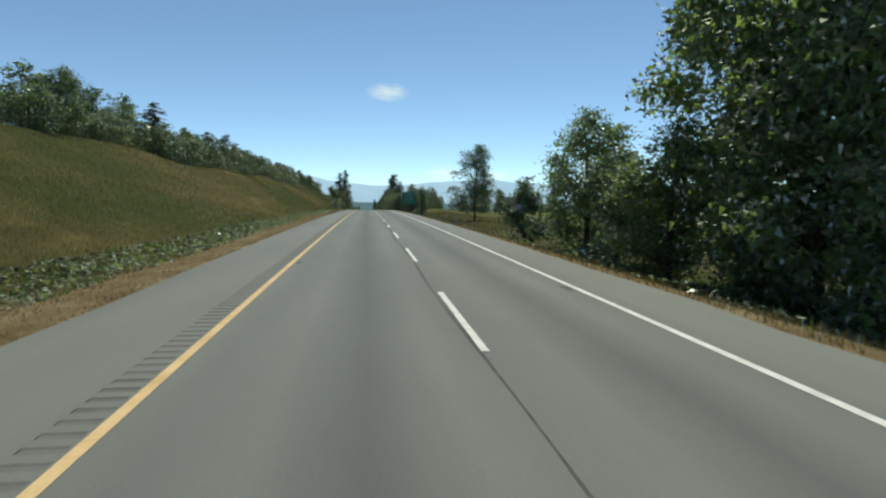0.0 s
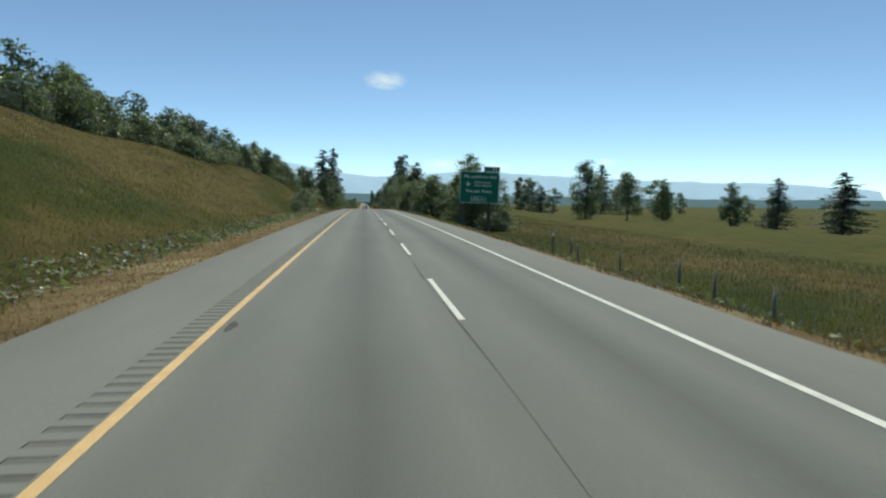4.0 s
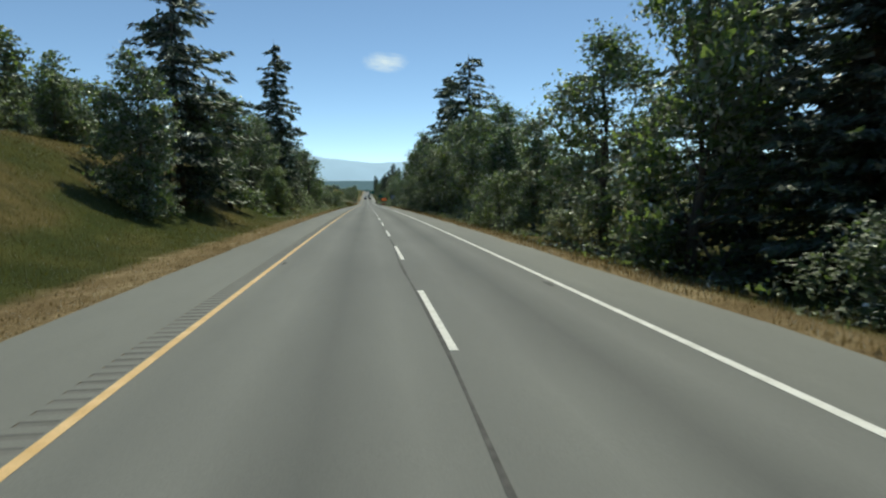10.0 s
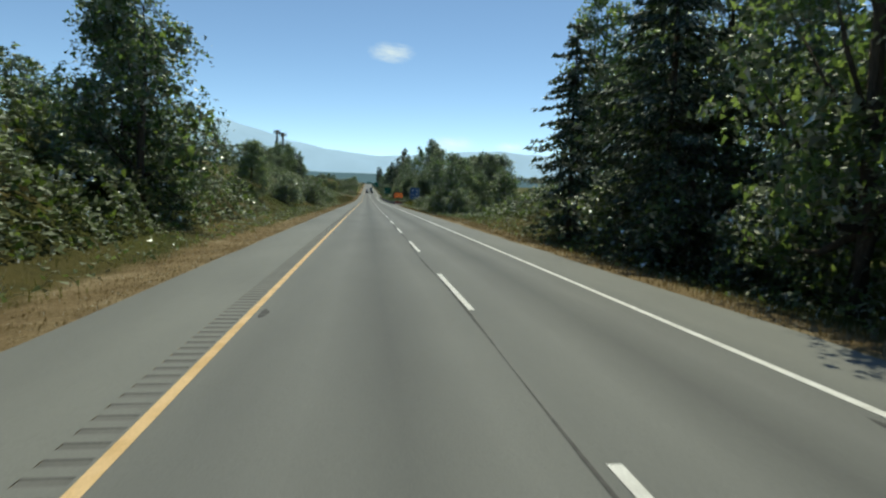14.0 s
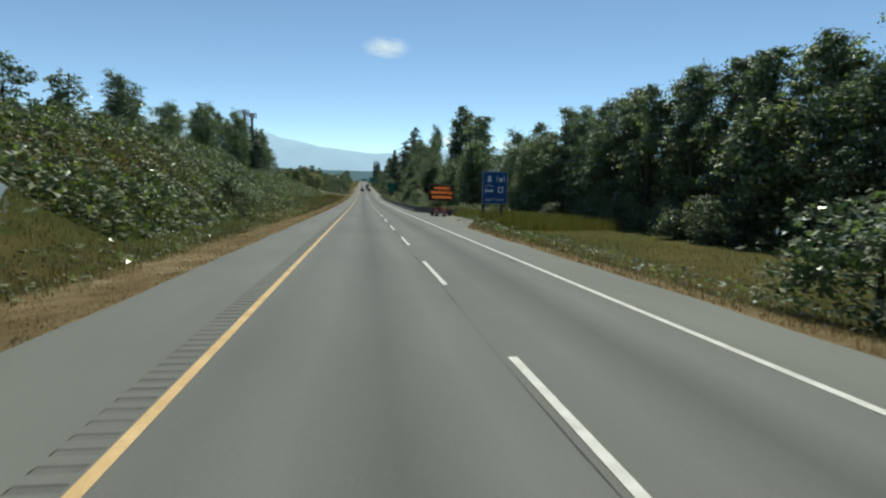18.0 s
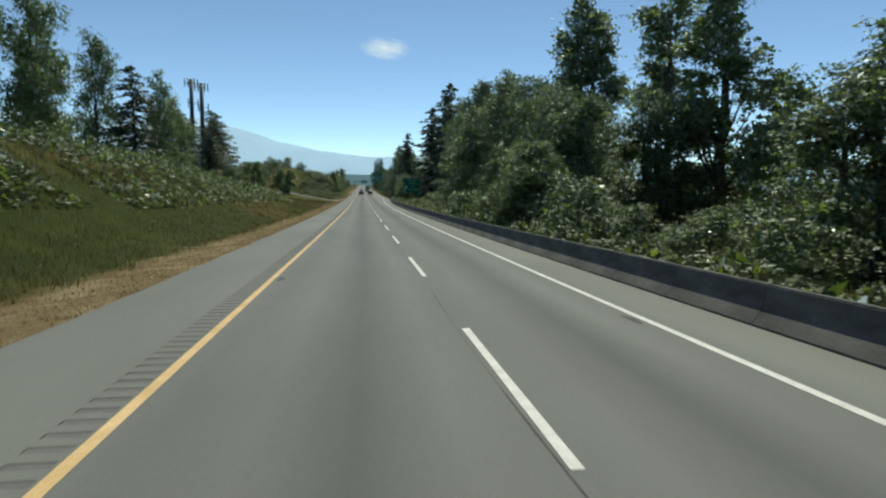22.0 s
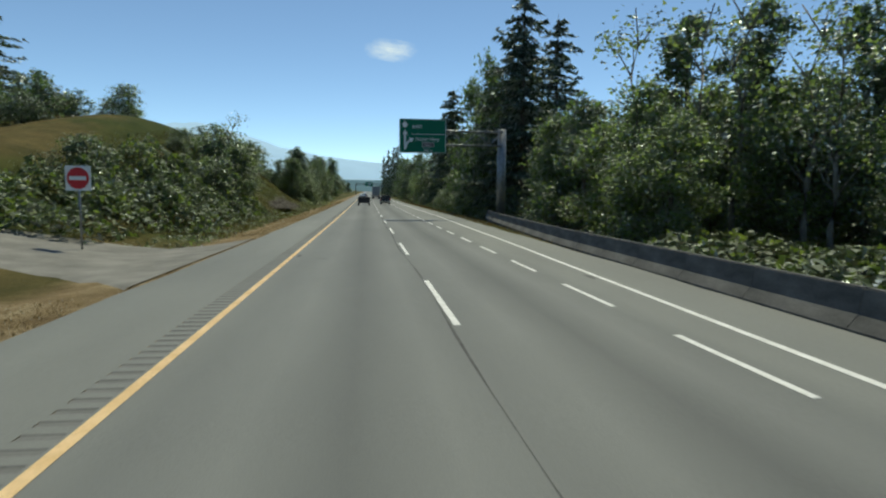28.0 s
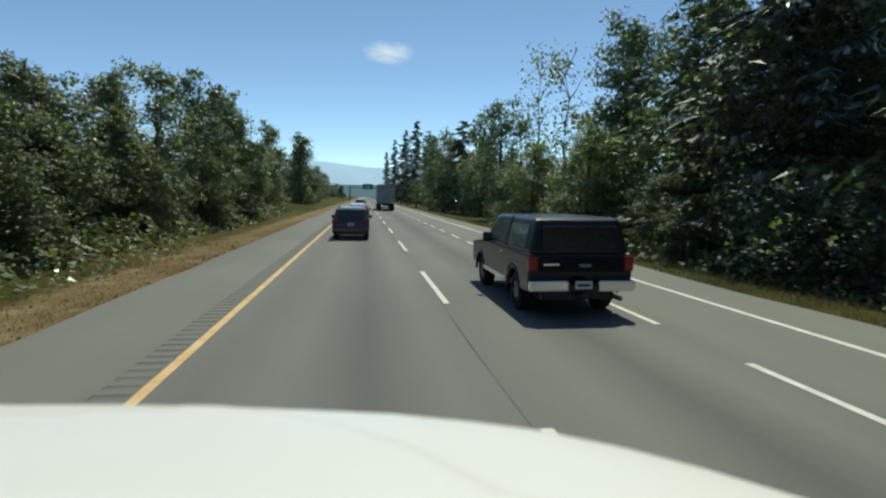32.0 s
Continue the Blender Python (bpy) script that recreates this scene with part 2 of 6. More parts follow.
CONCRETE = surface("weathered_concrete", (0.07, 0.07, 0.066), (0.155, 0.152, 0.143), 0.9, 0.9, bump=0.35, fine=18, stretch=(1, 1, 3))
BARK = surface("bark", (0.055, 0.042, 0.03), (0.15, 0.125, 0.10), 5.0, 0.95, bump=0.7, fine=30, stretch=(3, 3, 0.5))
DEADWOOD = surface("dead_wood", (0.17, 0.155, 0.135), (0.33, 0.30, 0.26), 4.0, 0.9, bump=0.5, fine=30)
BROADLEAF = leaf_material("broad_leaves", (0.086, 0.132, 0.060), (0.211, 0.270, 0.124), (1.10, 1.24, 0.72), 0.45, 0.68)
PALELEAF = leaf_material("pale_leaves", (0.108, 0.155, 0.070), (0.259, 0.315, 0.160), (1.10, 1.20, 0.72), 0.45, 0.68)
FEATHERLEAF = leaf_material("feathery_leaves", (0.127, 0.180, 0.072), (0.291, 0.360, 0.165), (1.10, 1.22, 0.66), 0.40, 0.70)
NEEDLES = leaf_material("needles", (0.036, 0.058, 0.037), (0.085, 0.118, 0.062), (1.05, 1.15, 0.8), 0.40, 0.45)
BRAMBLE = leaf_material("bramble_leaves", (0.09, 0.125, 0.045), (0.28, 0.335, 0.135), (1.05, 1.15, 0.55), 0.34, 0.6)
STRAW = leaf_material("dry_grass", (0.17, 0.12, 0.056), (0.30, 0.225, 0.12), (1.0, 0.95, 0.7), 0.2, 0.3)
BANKGRASS = leaf_material("bank_grass", (0.084, 0.075, 0.029), (0.178, 0.145, 0.063), (1.0, 0.95, 0.65), 0.15, 0.55)
GRASS = leaf_material("green_grass", (0.088, 0.095, 0.030), (0.205, 0.190, 0.075), (1.0, 1.08, 0.55), 0.2, 0.55)
STEEL = surface("galvanised_steel", (0.20, 0.21, 0.215), (0.33, 0.34, 0.345), 3.0, 0.45, 0.7, 0.05)
DARK_STEEL = surface("dark_steel", (0.05, 0.055, 0.06), (0.10, 0.105, 0.11), 3.0, 0.5, 0.6, 0.05)
SIGN_GREEN = plain("green_sheeting", (0.006, 0.145, 0.082), 0.6, 0.0, 0.25)
SIGN_BLUE = plain("blue_sheeting", (0.008, 0.085, 0.24), 0.45)
SIGN_WHITE = plain("white_sheeting", (0.78, 0.80, 0.80), 0.5)
SIGN_RED = plain("red_sheeting", (0.55, 0.02, 0.03), 0.5)
SIGN_BLACK = plain("black_panel", (0.012, 0.012, 0.014), 0.4)

# ---- the lie of the land ----
SLOPE_AT = [-400, -60, 0, 80, 160, 240, 320, 400, 480, 560, 640, 720, 800, 880, 6000]
SLOPES = [0.0295, 0.0295, 0.0198, 0.0101, 0.0001, -0.0099, -0.0193, -0.0256, -0.0274, -0.0264, -0.0183, -0.0097, -0.0037, 0.0002, 0.0002]
_Y = np.arange(-400.0, 5400.0, 2.0)
_S = np.interp(_Y, SLOPE_AT, SLOPES)
_Z = np.concatenate([[0.0], np.cumsum(_S[1:] + _S[:-1])])
_Z -= np.interp(0.0, _Y, _Z)


def road_z(y):
    return np.interp(y, _Y, _Z)


def road_slope(y):
    return np.interp(y, _Y, _S)


def kerb_left(y):
    return np.interp(y, [-400, 6000], [-2.65, -2.65])


def edge_line(y):
    return np.interp(y, [700, 735, 748, 770, 804, 860], [7.6, 8.2, 8.7, 9.4, 10.0, 9.8])


def kerb_right(y):
    return np.interp(y, [516, 530, 546, 552, 710, 735, 750, 770, 806, 860], [9.55, 12.8, 12.9, 9.75, 9.75, 10.1, 10.75, 11.2, 11.7, 11.4])


BANK_AT = [-400, 0, 120, 170, 240, 300, 345, 385, 430, 470, 540, 600, 660, 705, 740, 775, 798, 820, 845, 870, 900, 1000, 1400]
BANK_H = [6.6, 7.1, 7.4, 8.0, 8.2, 7.4, 8.0, 8.2, 5.5, 7.0, 8.2, 7.2, 5.2, 3.0, 1.0, 2.6, 8.5, 11.0, 9.0, 6.0, 3.5, 3.0, 2.0]


def land_z(x, y):
    """Height of the ground off the carriageway: a bank with a plateau to the left, a shallow ditch and fields to the right."""
    rz = road_z(y)
    lump = np.sin(0.11 * y + 0.37 * x) * np.sin(0.23 * x - 0.05 * y + 1.0)
    lump2 = np.sin(0.031 * y + 0.9) * np.sin(0.043 * x + 0.4)
    dl = kerb_left(y) - x
    bank = np.interp(y, BANK_AT, BANK_H)
    foot = np.clip((dl - 3.6) / 15.5, 0.0, 1.0)
    up = bank * (foot * foot * (3 - 2 * foot) * 0.55 + foot * 0.45) * (1 + 0.06 * lump)
    flat = np.clip((dl - 20) / 60, 0, 1)
    zl = -0.09 * np.clip(dl, 0, 2.5) + up + flat * (1.0 + 1.5 * lump2) + 0.10 * lump * np.clip(dl / 4, 0, 1)
    dr = x - kerb_right(y)
    fall = np.clip(dr / 5.0, 0, 1)
    mound = 1.9 * np.exp(-((y - 262) / 26) ** 2) * np.exp(-((x - 33) / 12) ** 2) + 3.2 * np.exp(-((y - 418) / 17) ** 2) * np.exp(-((x - 20) / 6) ** 2)
    low = np.interp(y, [0, 60, 140, 230, 320, 1000], [-1.0, -1.6, -1.7, -0.9, -0.5, -0.6])
    zr = low * fall * fall * (3 - 2 * fall) + mound + 0.12 * lump * np.clip(dr / 4, 0, 1) + np.clip((dr - 25) / 150, 0, 1) * 2.0 * lump2 - 2.8 * np.clip((dr - 45) / 60, 0, 1) * np.clip((340 - y) / 80, 0, 1)
    return rz + np.where(dl > 0, zl, np.where(dr > 0, zr, 0.0)) - 0.035


def ground_at(x, y):
    return float(land_z(np.float64(x), np.float64(y)))


def mesh_object(name, verts, faces, material, parent=None, smooth=False):
    me = bpy.data.meshes.new(name)
    me.from_pydata(verts, [], faces)
    me.materials.append(material)
    if smooth:
        me.shade_smooth()
    ob = new(name, me)
    ob.parent = parent
    return ob


def grid_object(name, X, Y, Z, material):
    n, k = X.shape
    me = bpy.data.meshes.new(name)
    idx = np.arange(n * k).reshape(n, k)
    quads = np.stack([idx[:-1, :-1], idx[:-1, 1:], idx[1:, 1:], idx[1:, :-1]], -1).reshape(-1, 4)
    me.from_pydata(np.stack([X, Y, Z], -1).reshape(-1, 3).tolist(), [], quads.tolist())
    me.materials.append(material)
    me.shade_smooth()
    return new(name, me)


def steps(*runs):
    out = [runs[0][0]]
    for a, b, d in runs:
        n = max(1, int(round((b - a) / d)))
        out += list(np.linspace(a, b, n + 1)[1:])
    return np.array(out)


ys = steps((-120, 900, 4.0), (900, 1500, 12.0), (1500, 4900, 200.0))
u_left = -steps((0.0, 8, 0.8), (8, 26, 1.5), (26, 70, 6), (70, 900, 90), (900, 3500, 400))[::-1]
u_right = steps((0.0, 8, 0.8), (8, 50, 3), (50, 120, 8), (120, 900, 90), (900, 3500, 400))
X = np.concatenate([kerb_left(ys)[:, None] + u_left[None, :], kerb_right(ys)[:, None] + u_right[None, :]], 1)
Y = np.repeat(ys[:, None], X.shape[1], 1)
ground = tagged(grid_object("ground", X, Y, land_z(X, Y) - 0.0, MEADOW), "tawny and green roadside meadow rising to a bank", "ground", kind="structure")

# ---- the carriageway ----
ry = steps((-120, 900, 3.0), (900, 1700, 10.0), (1700, 4900, 200))
L, Rr = kerb_left(ry)[:, None], kerb_right(ry)[:, None]
rag = 0.12 * np.sin(0.9 * ry)[:, None] * np.sin(0.37 * ry + 1)[:, None]
XL = np.concatenate([L - 0.35 + rag, L + rag * 0.4, np.full_like(L, -1.4), np.full_like(L, -0.44)], 1)
ZL = road_z(ry)[:, None] + np.array([[-0.16, 0.0, 0.0, 0.0]])
shoulder = tagged(grid_object("road_shoulder", XL, np.repeat(ry[:, None], 4, 1), ZL, ASPHALT), "grey asphalt hard shoulder with a ragged edge", "road shoulder", kind="structure")
XR = np.concatenate([np.full_like(L, v) for v in (-0.04, 2.0, 4.2, 5.9, 7.6)] + [np.maximum(Rr - 0.4, 7.9), Rr + rag, Rr + 0.35 + rag], 1)
ZR = road_z(ry)[:, None] + np.array([[0, 0, 0, 0, 0, 0, 0, -0.16]])
road = tagged(grid_object("road", XR, np.repeat(ry[:, None], 8, 1), ZR, ASPHALT), "two-lane grey asphalt carriageway with worn wheel tracks", "road", kind="structure")

# the milled rumble strip between shoulder and yellow line
PITCH = 0.325
gy = []
gz = []
y = -40.0
while y < 900:
    gy += [y, y + 0.175, y + 0.20, y + 0.30]
    gz += [0.0, 0.0, -0.011, -0.011]
    y += PITCH
gy, gz = np.array(gy), np.array(gz)
gx = np.array([-0.44, -0.04])
vx = np.repeat(gx[None, :], len(gy), 0)
strip = grid_object("rumble_strip", vx, np.repeat(gy[:, None], 2, 1), (road_z(gy) + gz)[:, None] + np.zeros((1, 2)), ASPHALT)
strip.data.materials.append(GROOVE)
# groove faces take a darker asphalt for the shade and dirt in them
for i, poly in enumerate(strip.data.polygons):
    poly.use_smooth = False
    poly.material_index = 1 if i % 4 in (1, 2, 3) else 0
tagged(strip, "row of milled rumble grooves in asphalt", "rumble strip", kind="structure")
mesh_object("road_joint", [(-0.44, y, road_z(y)) for y in (900, 1300)] + [(-0.04, y, road_z(y)) for y in (1300, 900)], [(0, 1, 2, 3)], ASPHALT)["kind"] = "structure"


def ribbon(name, xs0, xs1, yy, lift, material):
    yy = np.asarray(yy, float)
    X = np.stack([np.broadcast_to(xs0, yy.shape), np.broadcast_to(xs1, yy.shape)], 1)
    Zr = road_z(yy)[:, None] + lift + np.zeros((1, 2))
    return grid_object(name, X, np.repeat(yy[:, None], 2, 1), Zr, material)


ly = steps((-60, 900, 4.0), (900, 1700, 10.0))
tagged(ribbon("yellow_line", 0.0, 0.14, ly, 0.006, YELLOW_PAINT), "solid yellow painted line beside the median shoulder", "road marking", kind="structure")
tagged(ribbon("edge_line", edge_line(ly) - 0.075, edge_line(ly) + 0.075, ly, 0.006, WHITE_PAINT), "solid white painted edge line", "road marking", kind="structure")


def dash_mesh(name, width, length):
    v, f = [], []
    n = 6
    rnd = random.Random(4)
    for i in range(n + 1):
        w = width / 2 * (1 + rnd.uniform(-0.06, 0.06))
        v += [(-w, length * i / n, 0.0), (w, length * i / n, 0.0)]
    for i in range(n):
        f.append((2 * i, 2 * i + 1, 2 * i + 3, 2 * i + 2))
    v += [(-width / 2, 0, -0.006), (width / 2, 0, -0.006), (-width / 2, length, -0.006), (width / 2, length, -0.006)]
    b = 2 * n + 2
    f += [(b, b + 1, 1, 0), (2 * n, 2 * n + 1, b + 3, b + 2)]
    me = bpy.data.meshes.new(name)
    me.from_pydata(v, [], f)
    me.materials.append(WHITE_PAINT)
    return me


DASH = dash_mesh("lane_dash", 0.13, 5.3)
DASH_START = -39.70
y = DASH_START
while y < 1500:
    ob = new("lane_dash", DASH)
    ob.parent = road
    ob.matrix_basis = pose(4.2 + random.uniform(-0.02, 0.02), y, road_z(y) + 0.007, math.degrees(math.atan(road_slope(y))))
    y += 12.0
EXIT_DASH = dash_mesh("exit_dash", 0.13, 3.0)
y = 737.3
while y < 1000:
    ob = new("exit_dash", EXIT_DASH)
    ob.parent = road
    ob.matrix_basis = pose(7.6, y, road_z(y) + 0.007, math.degrees(math.atan(road_slope(y))))
    y += 5.485

# the dark joint beside the dashes, and short cracks
jy = steps((-40, 900, 1.5))
jx = 4.07 + 0.05 * np.sin(jy * 0.35) + 0.04 * np.sin(jy * 0.11 + 1)
jw = 0.6 * np.clip(0.03 + 0.03 * np.sin(jy * 0.05) + 0.02 * np.sin(jy * 0.83), 0.006, 0.09)
tagged(ribbon("pavement_joint", jx - jw, jx + jw, jy, 0.004, SEAL), "dark sealed joint between the lanes", "road crack", kind="structure")

# recessed marker pockets beside the lines, and tar marks
def blot_mesh(name, w, l, seed):
    rnd = random.Random(seed)
    n = 14
    v = [(0, 0, 0)]
    for k in range(n):
        a = 2 * math.pi * k / n
        r = rnd.uniform(0.7, 1.15)
        v.append((w / 2 * math.cos(a) * r, l / 2 * math.sin(a) * r, 0))
    me = bpy.data.meshes.new(name)
    me.from_pydata(v, [], [(0, 1 + k, 1 + (k + 1) % n) for k in range(n)])
    me.materials.append(SEAL)
    return me


POCKETS = [blot_mesh("marker_pocket", 0.16, 0.9, k) for k in range(3)]
for side_x, shift in ((0.30, 20.0), (7.33, 14.0)):
    y = shift - 24.0
    while y < 860:
        ob = new("marker_pocket", POCKETS[int(y) % 3])
        ob.parent = road
        ob.matrix_basis = pose(side_x if side_x < 1 else float(edge_line(y)) - 0.24, y, float(road_z(y)) + 0.005, math.degrees(math.atan(road_slope(y))))
        y += 24.0
TAR = [blot_mesh("tar_mark", 0.5, 0.16, 11 + k) for k in range(3)]
for k, (x, y) in enumerate(((1.9, 778.4), (3.3, 778.6), (1.5, 818.0), (2.2, 818.6), (1.1, 829.5), (2.4, 832.0), (2.9, 833.4), (1.2, 763.0), (9.0, 268.0), (8.2, 352.0))):
    ob = new("tar_mark", TAR[k % 3])
    ob.parent = road
    ob.matrix_basis = pose(x, y, float(road_z(y)) + 0.005, math.degrees(math.atan(road_slope(y))), 0, 20 * (k % 3 - 1))

# ---- trees and shrubs ----
def leaves_mesh(name, centres, sizes, material, rng, up=0.3, long=1.25, droop=None):
    """Many small pointed leaf sprays."""
    n = len(centres)
    d = rng.normal(size=(n, 3))
    d[:, 2] = d[:, 2] * 0.6
    if droop is not None:
        d = droop + 0.35 * d
    d /= np.linalg.norm(d, axis=1, keepdims=True)
    nrm = rng.normal(size=(n, 3)) + np.array([0, 0, up * 3])
    side = np.cross(d, nrm)
    side /= np.linalg.norm(side, axis=1, keepdims=True) + 1e-9
    s = sizes[:, None]
    lift = np.cross(side, d) * s * 0.12
    a, tip = centres - d * s * long / 2, centres + d * s * long / 2
    v = np.stack([a + side * s * 0.45 + lift, tip, a - side * s * 0.45 + lift], 1).reshape(-1, 3)
    me = bpy.data.meshes.new(name)
    me.vertices.add(3 * n)
    me.vertices.foreach_set("co", v.astype(np.float32).ravel())
    me.loops.add(3 * n)
    me.loops.foreach_set("vertex_index", np.arange(3 * n, dtype=np.int32))
    me.polygons.add(n)
    me.polygons.foreach_set("loop_start", np.arange(0, 3 * n, 3, dtype=np.int32))
    me.update(calc_edges=True)
    me.materials.append(material)
    return me


def tube(bm, points, radii, sides=7):
    """A bent, tapered stick through the points."""
    rings = []
    for i, (p, r) in enumerate(zip(points, radii)):
        p = Vector(p)
        ahead = Vector(points[min(i + 1, len(points) - 1)]) - Vector(points[max(i - 1, 0)])
        q = ahead.to_track_quat("Z", "Y")
        rings.append([bm.verts.new(p + q @ Vector((r * math.cos(a), r * math.sin(a), 0))) for a in (2 * math.pi * k / sides for k in range(sides))])
    for lo, hi in zip(rings, rings[1:]):
        for k in range(sides):
            bm.faces.new((lo[k], lo[(k + 1) % sides], hi[(k + 1) % sides], hi[k]))
    bm.faces.new(rings[-1])
    bm.faces.new(list(reversed(rings[0])))


def part(name, bm, material, parent, label="", smooth=False):
    me = bpy.data.meshes.new(name)
    bm.to_mesh(me)
    bm.free()
    me.materials.append(material)
    if smooth:
        me.shade_smooth()
    ob = new(name, me)
    ob.parent = parent
    if label:
        ob["label"] = label
    return ob


def stem_part(name, sticks, material, parent):
    bm = bmesh.new()
    for pts, rad in sticks:
        tube(bm, pts, rad, 8 if rad[0] > 0.12 else 4)
    return part(name, bm, material, parent, smooth=True)


def broadleaf(seed, tall=10.0, wide=3.4, leaves=5200, leaf=0.30, low=0.12, material=BROADLEAF, name="tree", label="", category="tree", blobs=26, gap=0.0, top=1.0, stout=1.0, fine=0.66, core=0.30):
    """A broad-leaved tree: bent trunk, limbs to clumps, clumps of leaf sprays with gaps between."""
    rng = np.random.default_rng(seed)
    root = new(name)
    cent, rad, sticks = [], [], []
    trunk = [(0, 0, -0.3)]
    x = y = 0.0
    for k in range(1, 7):
        x += rng.normal() * 0.10 * tall / 10
        y += rng.normal() * 0.10 * tall / 10
        trunk.append((x, y, tall * 0.86 * k / 6))
    sticks.append((trunk, [(0.024 * tall * (1 - 0.14 * k) + 0.02) * stout for k in range(7)]))
    for k in range(blobs):
        h = low + (1 - low) * ((k + 0.5) / blobs) ** 0.85
        env = math.sin(math.pi * min(1.0, (h - low * 0.4) / (1.04 - low * 0.4)) ** 0.75) ** 0.6 * top + (1 - top) * (1 - h)
        if low < 0.1 and h < 0.5:
            env = max(env, 0.72)
        a = rng.uniform(0, 2 * math.pi)
        rr = wide * env * rng.uniform(0.25, 0.92)
        c = np.array([rr * math.cos(a), rr * math.sin(a), h * tall * 0.96])
        cent.append(c)
        rad.append(wide * rng.uniform(0.20, 0.42) * (0.7 + 0.5 * env) * (1 - gap))
        if k % 2 == 0:
            j = max(1, min(5, int(h * 6 * 0.7)))
            p0 = np.array(trunk[j])
            mid = (p0 + c) / 2 + np.array([0, 0, -0.04 * tall * rng.uniform(0, 1)])
            r0 = 0.010 * tall * (1.15 - h)
            sticks.append(([tuple(p0), tuple(mid), tuple(c)], [r0, r0 * 0.6, 0.015]))
    rad = np.array(rad)
    # fine leaves gather in flat sprays along the outside of each clump, coarser ones fill the shaded inside
    sprays = max(blobs, leaves // 11)
    at_blob = rng.choice(blobs, size=sprays, p=rad ** 2 / (rad ** 2).sum())
    d = rng.normal(size=(sprays, 3))
    d /= np.linalg.norm(d, axis=1, keepdims=True)
    shell = rng.uniform(0.42, 1.15, sprays) ** 0.5
    spray = np.array(cent)[at_blob] + d * (rad[at_blob] * shell)[:, None] * np.array([1.0, 1.0, 0.8])
    pick = rng.integers(0, sprays, leaves)
    off = rng.normal(size=(leaves, 3)) * np.array([1.0, 1.0, 0.30]) * (0.055 * wide + 0.10)
    off[:, 2] -= 0.30 * np.linalg.norm(off[:, :2], axis=1)
    inside = int(leaves * core)
    deep = rng.choice(blobs, size=inside, p=rad ** 3 / (rad ** 3).sum())
    d = rng.normal(size=(inside, 3))
    d /= np.linalg.norm(d, axis=1, keepdims=True)
    fill = np.array(cent)[deep] + d * (rad[deep] * rng.uniform(0.0, 0.45, inside) ** 0.5)[:, None] * np.array([1.0, 1.0, 0.75])
    pos = np.concatenate([spray[pick] + off, fill])
    pos[:, 2] = np.maximum(pos[:, 2], 0.05)
    size = np.concatenate([leaf * fine * rng.uniform(0.6, 1.35, leaves), leaf * 1.25 * rng.uniform(0.7, 1.3, inside)])
    stem_part("trunk", sticks, BARK, root)
    crown = new("crown", leaves_mesh("crown", pos, size, material, rng, 0.55))
    crown.parent = root
    tagged(root, label, category)
    return root


def conifer(seed, tall=18.0, wide=3.6, whorls=26, label="tall dark fir with drooping layered boughs", name="fir_tree", gap=0.0):
    rng = np.random.default_rng(seed)
    root = new(name)
    sticks = [([(0, 0, -0.3), (0.1 * rng.normal(), 0.1 * rng.normal(), tall * 0.5), (0.05, 0, tall)], [0.016 * tall, 0.010 * tall, 0.02])]
    P, S, D = [], [], []
    for w in range(whorls):
        h = 0.05 + 0.94 * (w / whorls) ** 0.95
        reach = wide * (1 - h) ** 0.52 * min(1.0, 0.6 + 3.0 * h) * rng.uniform(0.70, 1.15) + 0.22
        for k in range(7 if h < 0.8 else 5):
            if rng.random() < gap:
                continue
            a = rng.uniform(0, 2 * math.pi)
            ln = reach * rng.uniform(0.62, 1.12)
            z0 = h * tall + rng.uniform(-0.25, 0.25)
            out = np.array([math.cos(a), math.sin(a), 0.0])
            sag = ln * rng.uniform(0.10, 0.30)
            n = int(14 + ln * 11)
            t = rng.uniform(0.08, 1.0, n)
            lat = np.cross(out, [0, 0, 1.0])
            off = rng.normal(size=n) * 0.16 * ln * (1.1 - t)
            pos = out[None] * (ln * t)[:, None] + lat[None] * off[:, None] + np.stack([0 * t, 0 * t, z0 - sag * t ** 1.4 + 0.10 * ln * t ** 4 - np.abs(rng.normal(size=n)) * 0.10], 1)
            P.append(pos)
            S.append(rng.uniform(0.15, 0.34, n))
            D.append(np.repeat((out + np.array([0, 0, -0.45]))[None], n, 0) + np.sign(off)[:, None] * lat[None] * 0.5)
            if k < 3 and h < 0.9:
                sticks.append(([(0, 0, z0 + 0.05), tuple(out * ln * 0.5 + np.array([0, 0, z0 - sag * 0.35])), tuple(out * ln * 0.95 + np.array([0, 0, z0 - sag * 0.85]))], [0.035, 0.02, 0.008]))
    rngl = np.random.default_rng(seed + 1)
    stem_part("trunk", sticks, BARK, root)
    crown = new("crown", leaves_mesh("crown", np.concatenate(P), np.concatenate(S), NEEDLES, rngl, 0.6, 2.1, np.concatenate(D)))
    crown.parent = root
    tagged(root, label, "tree")
    return root


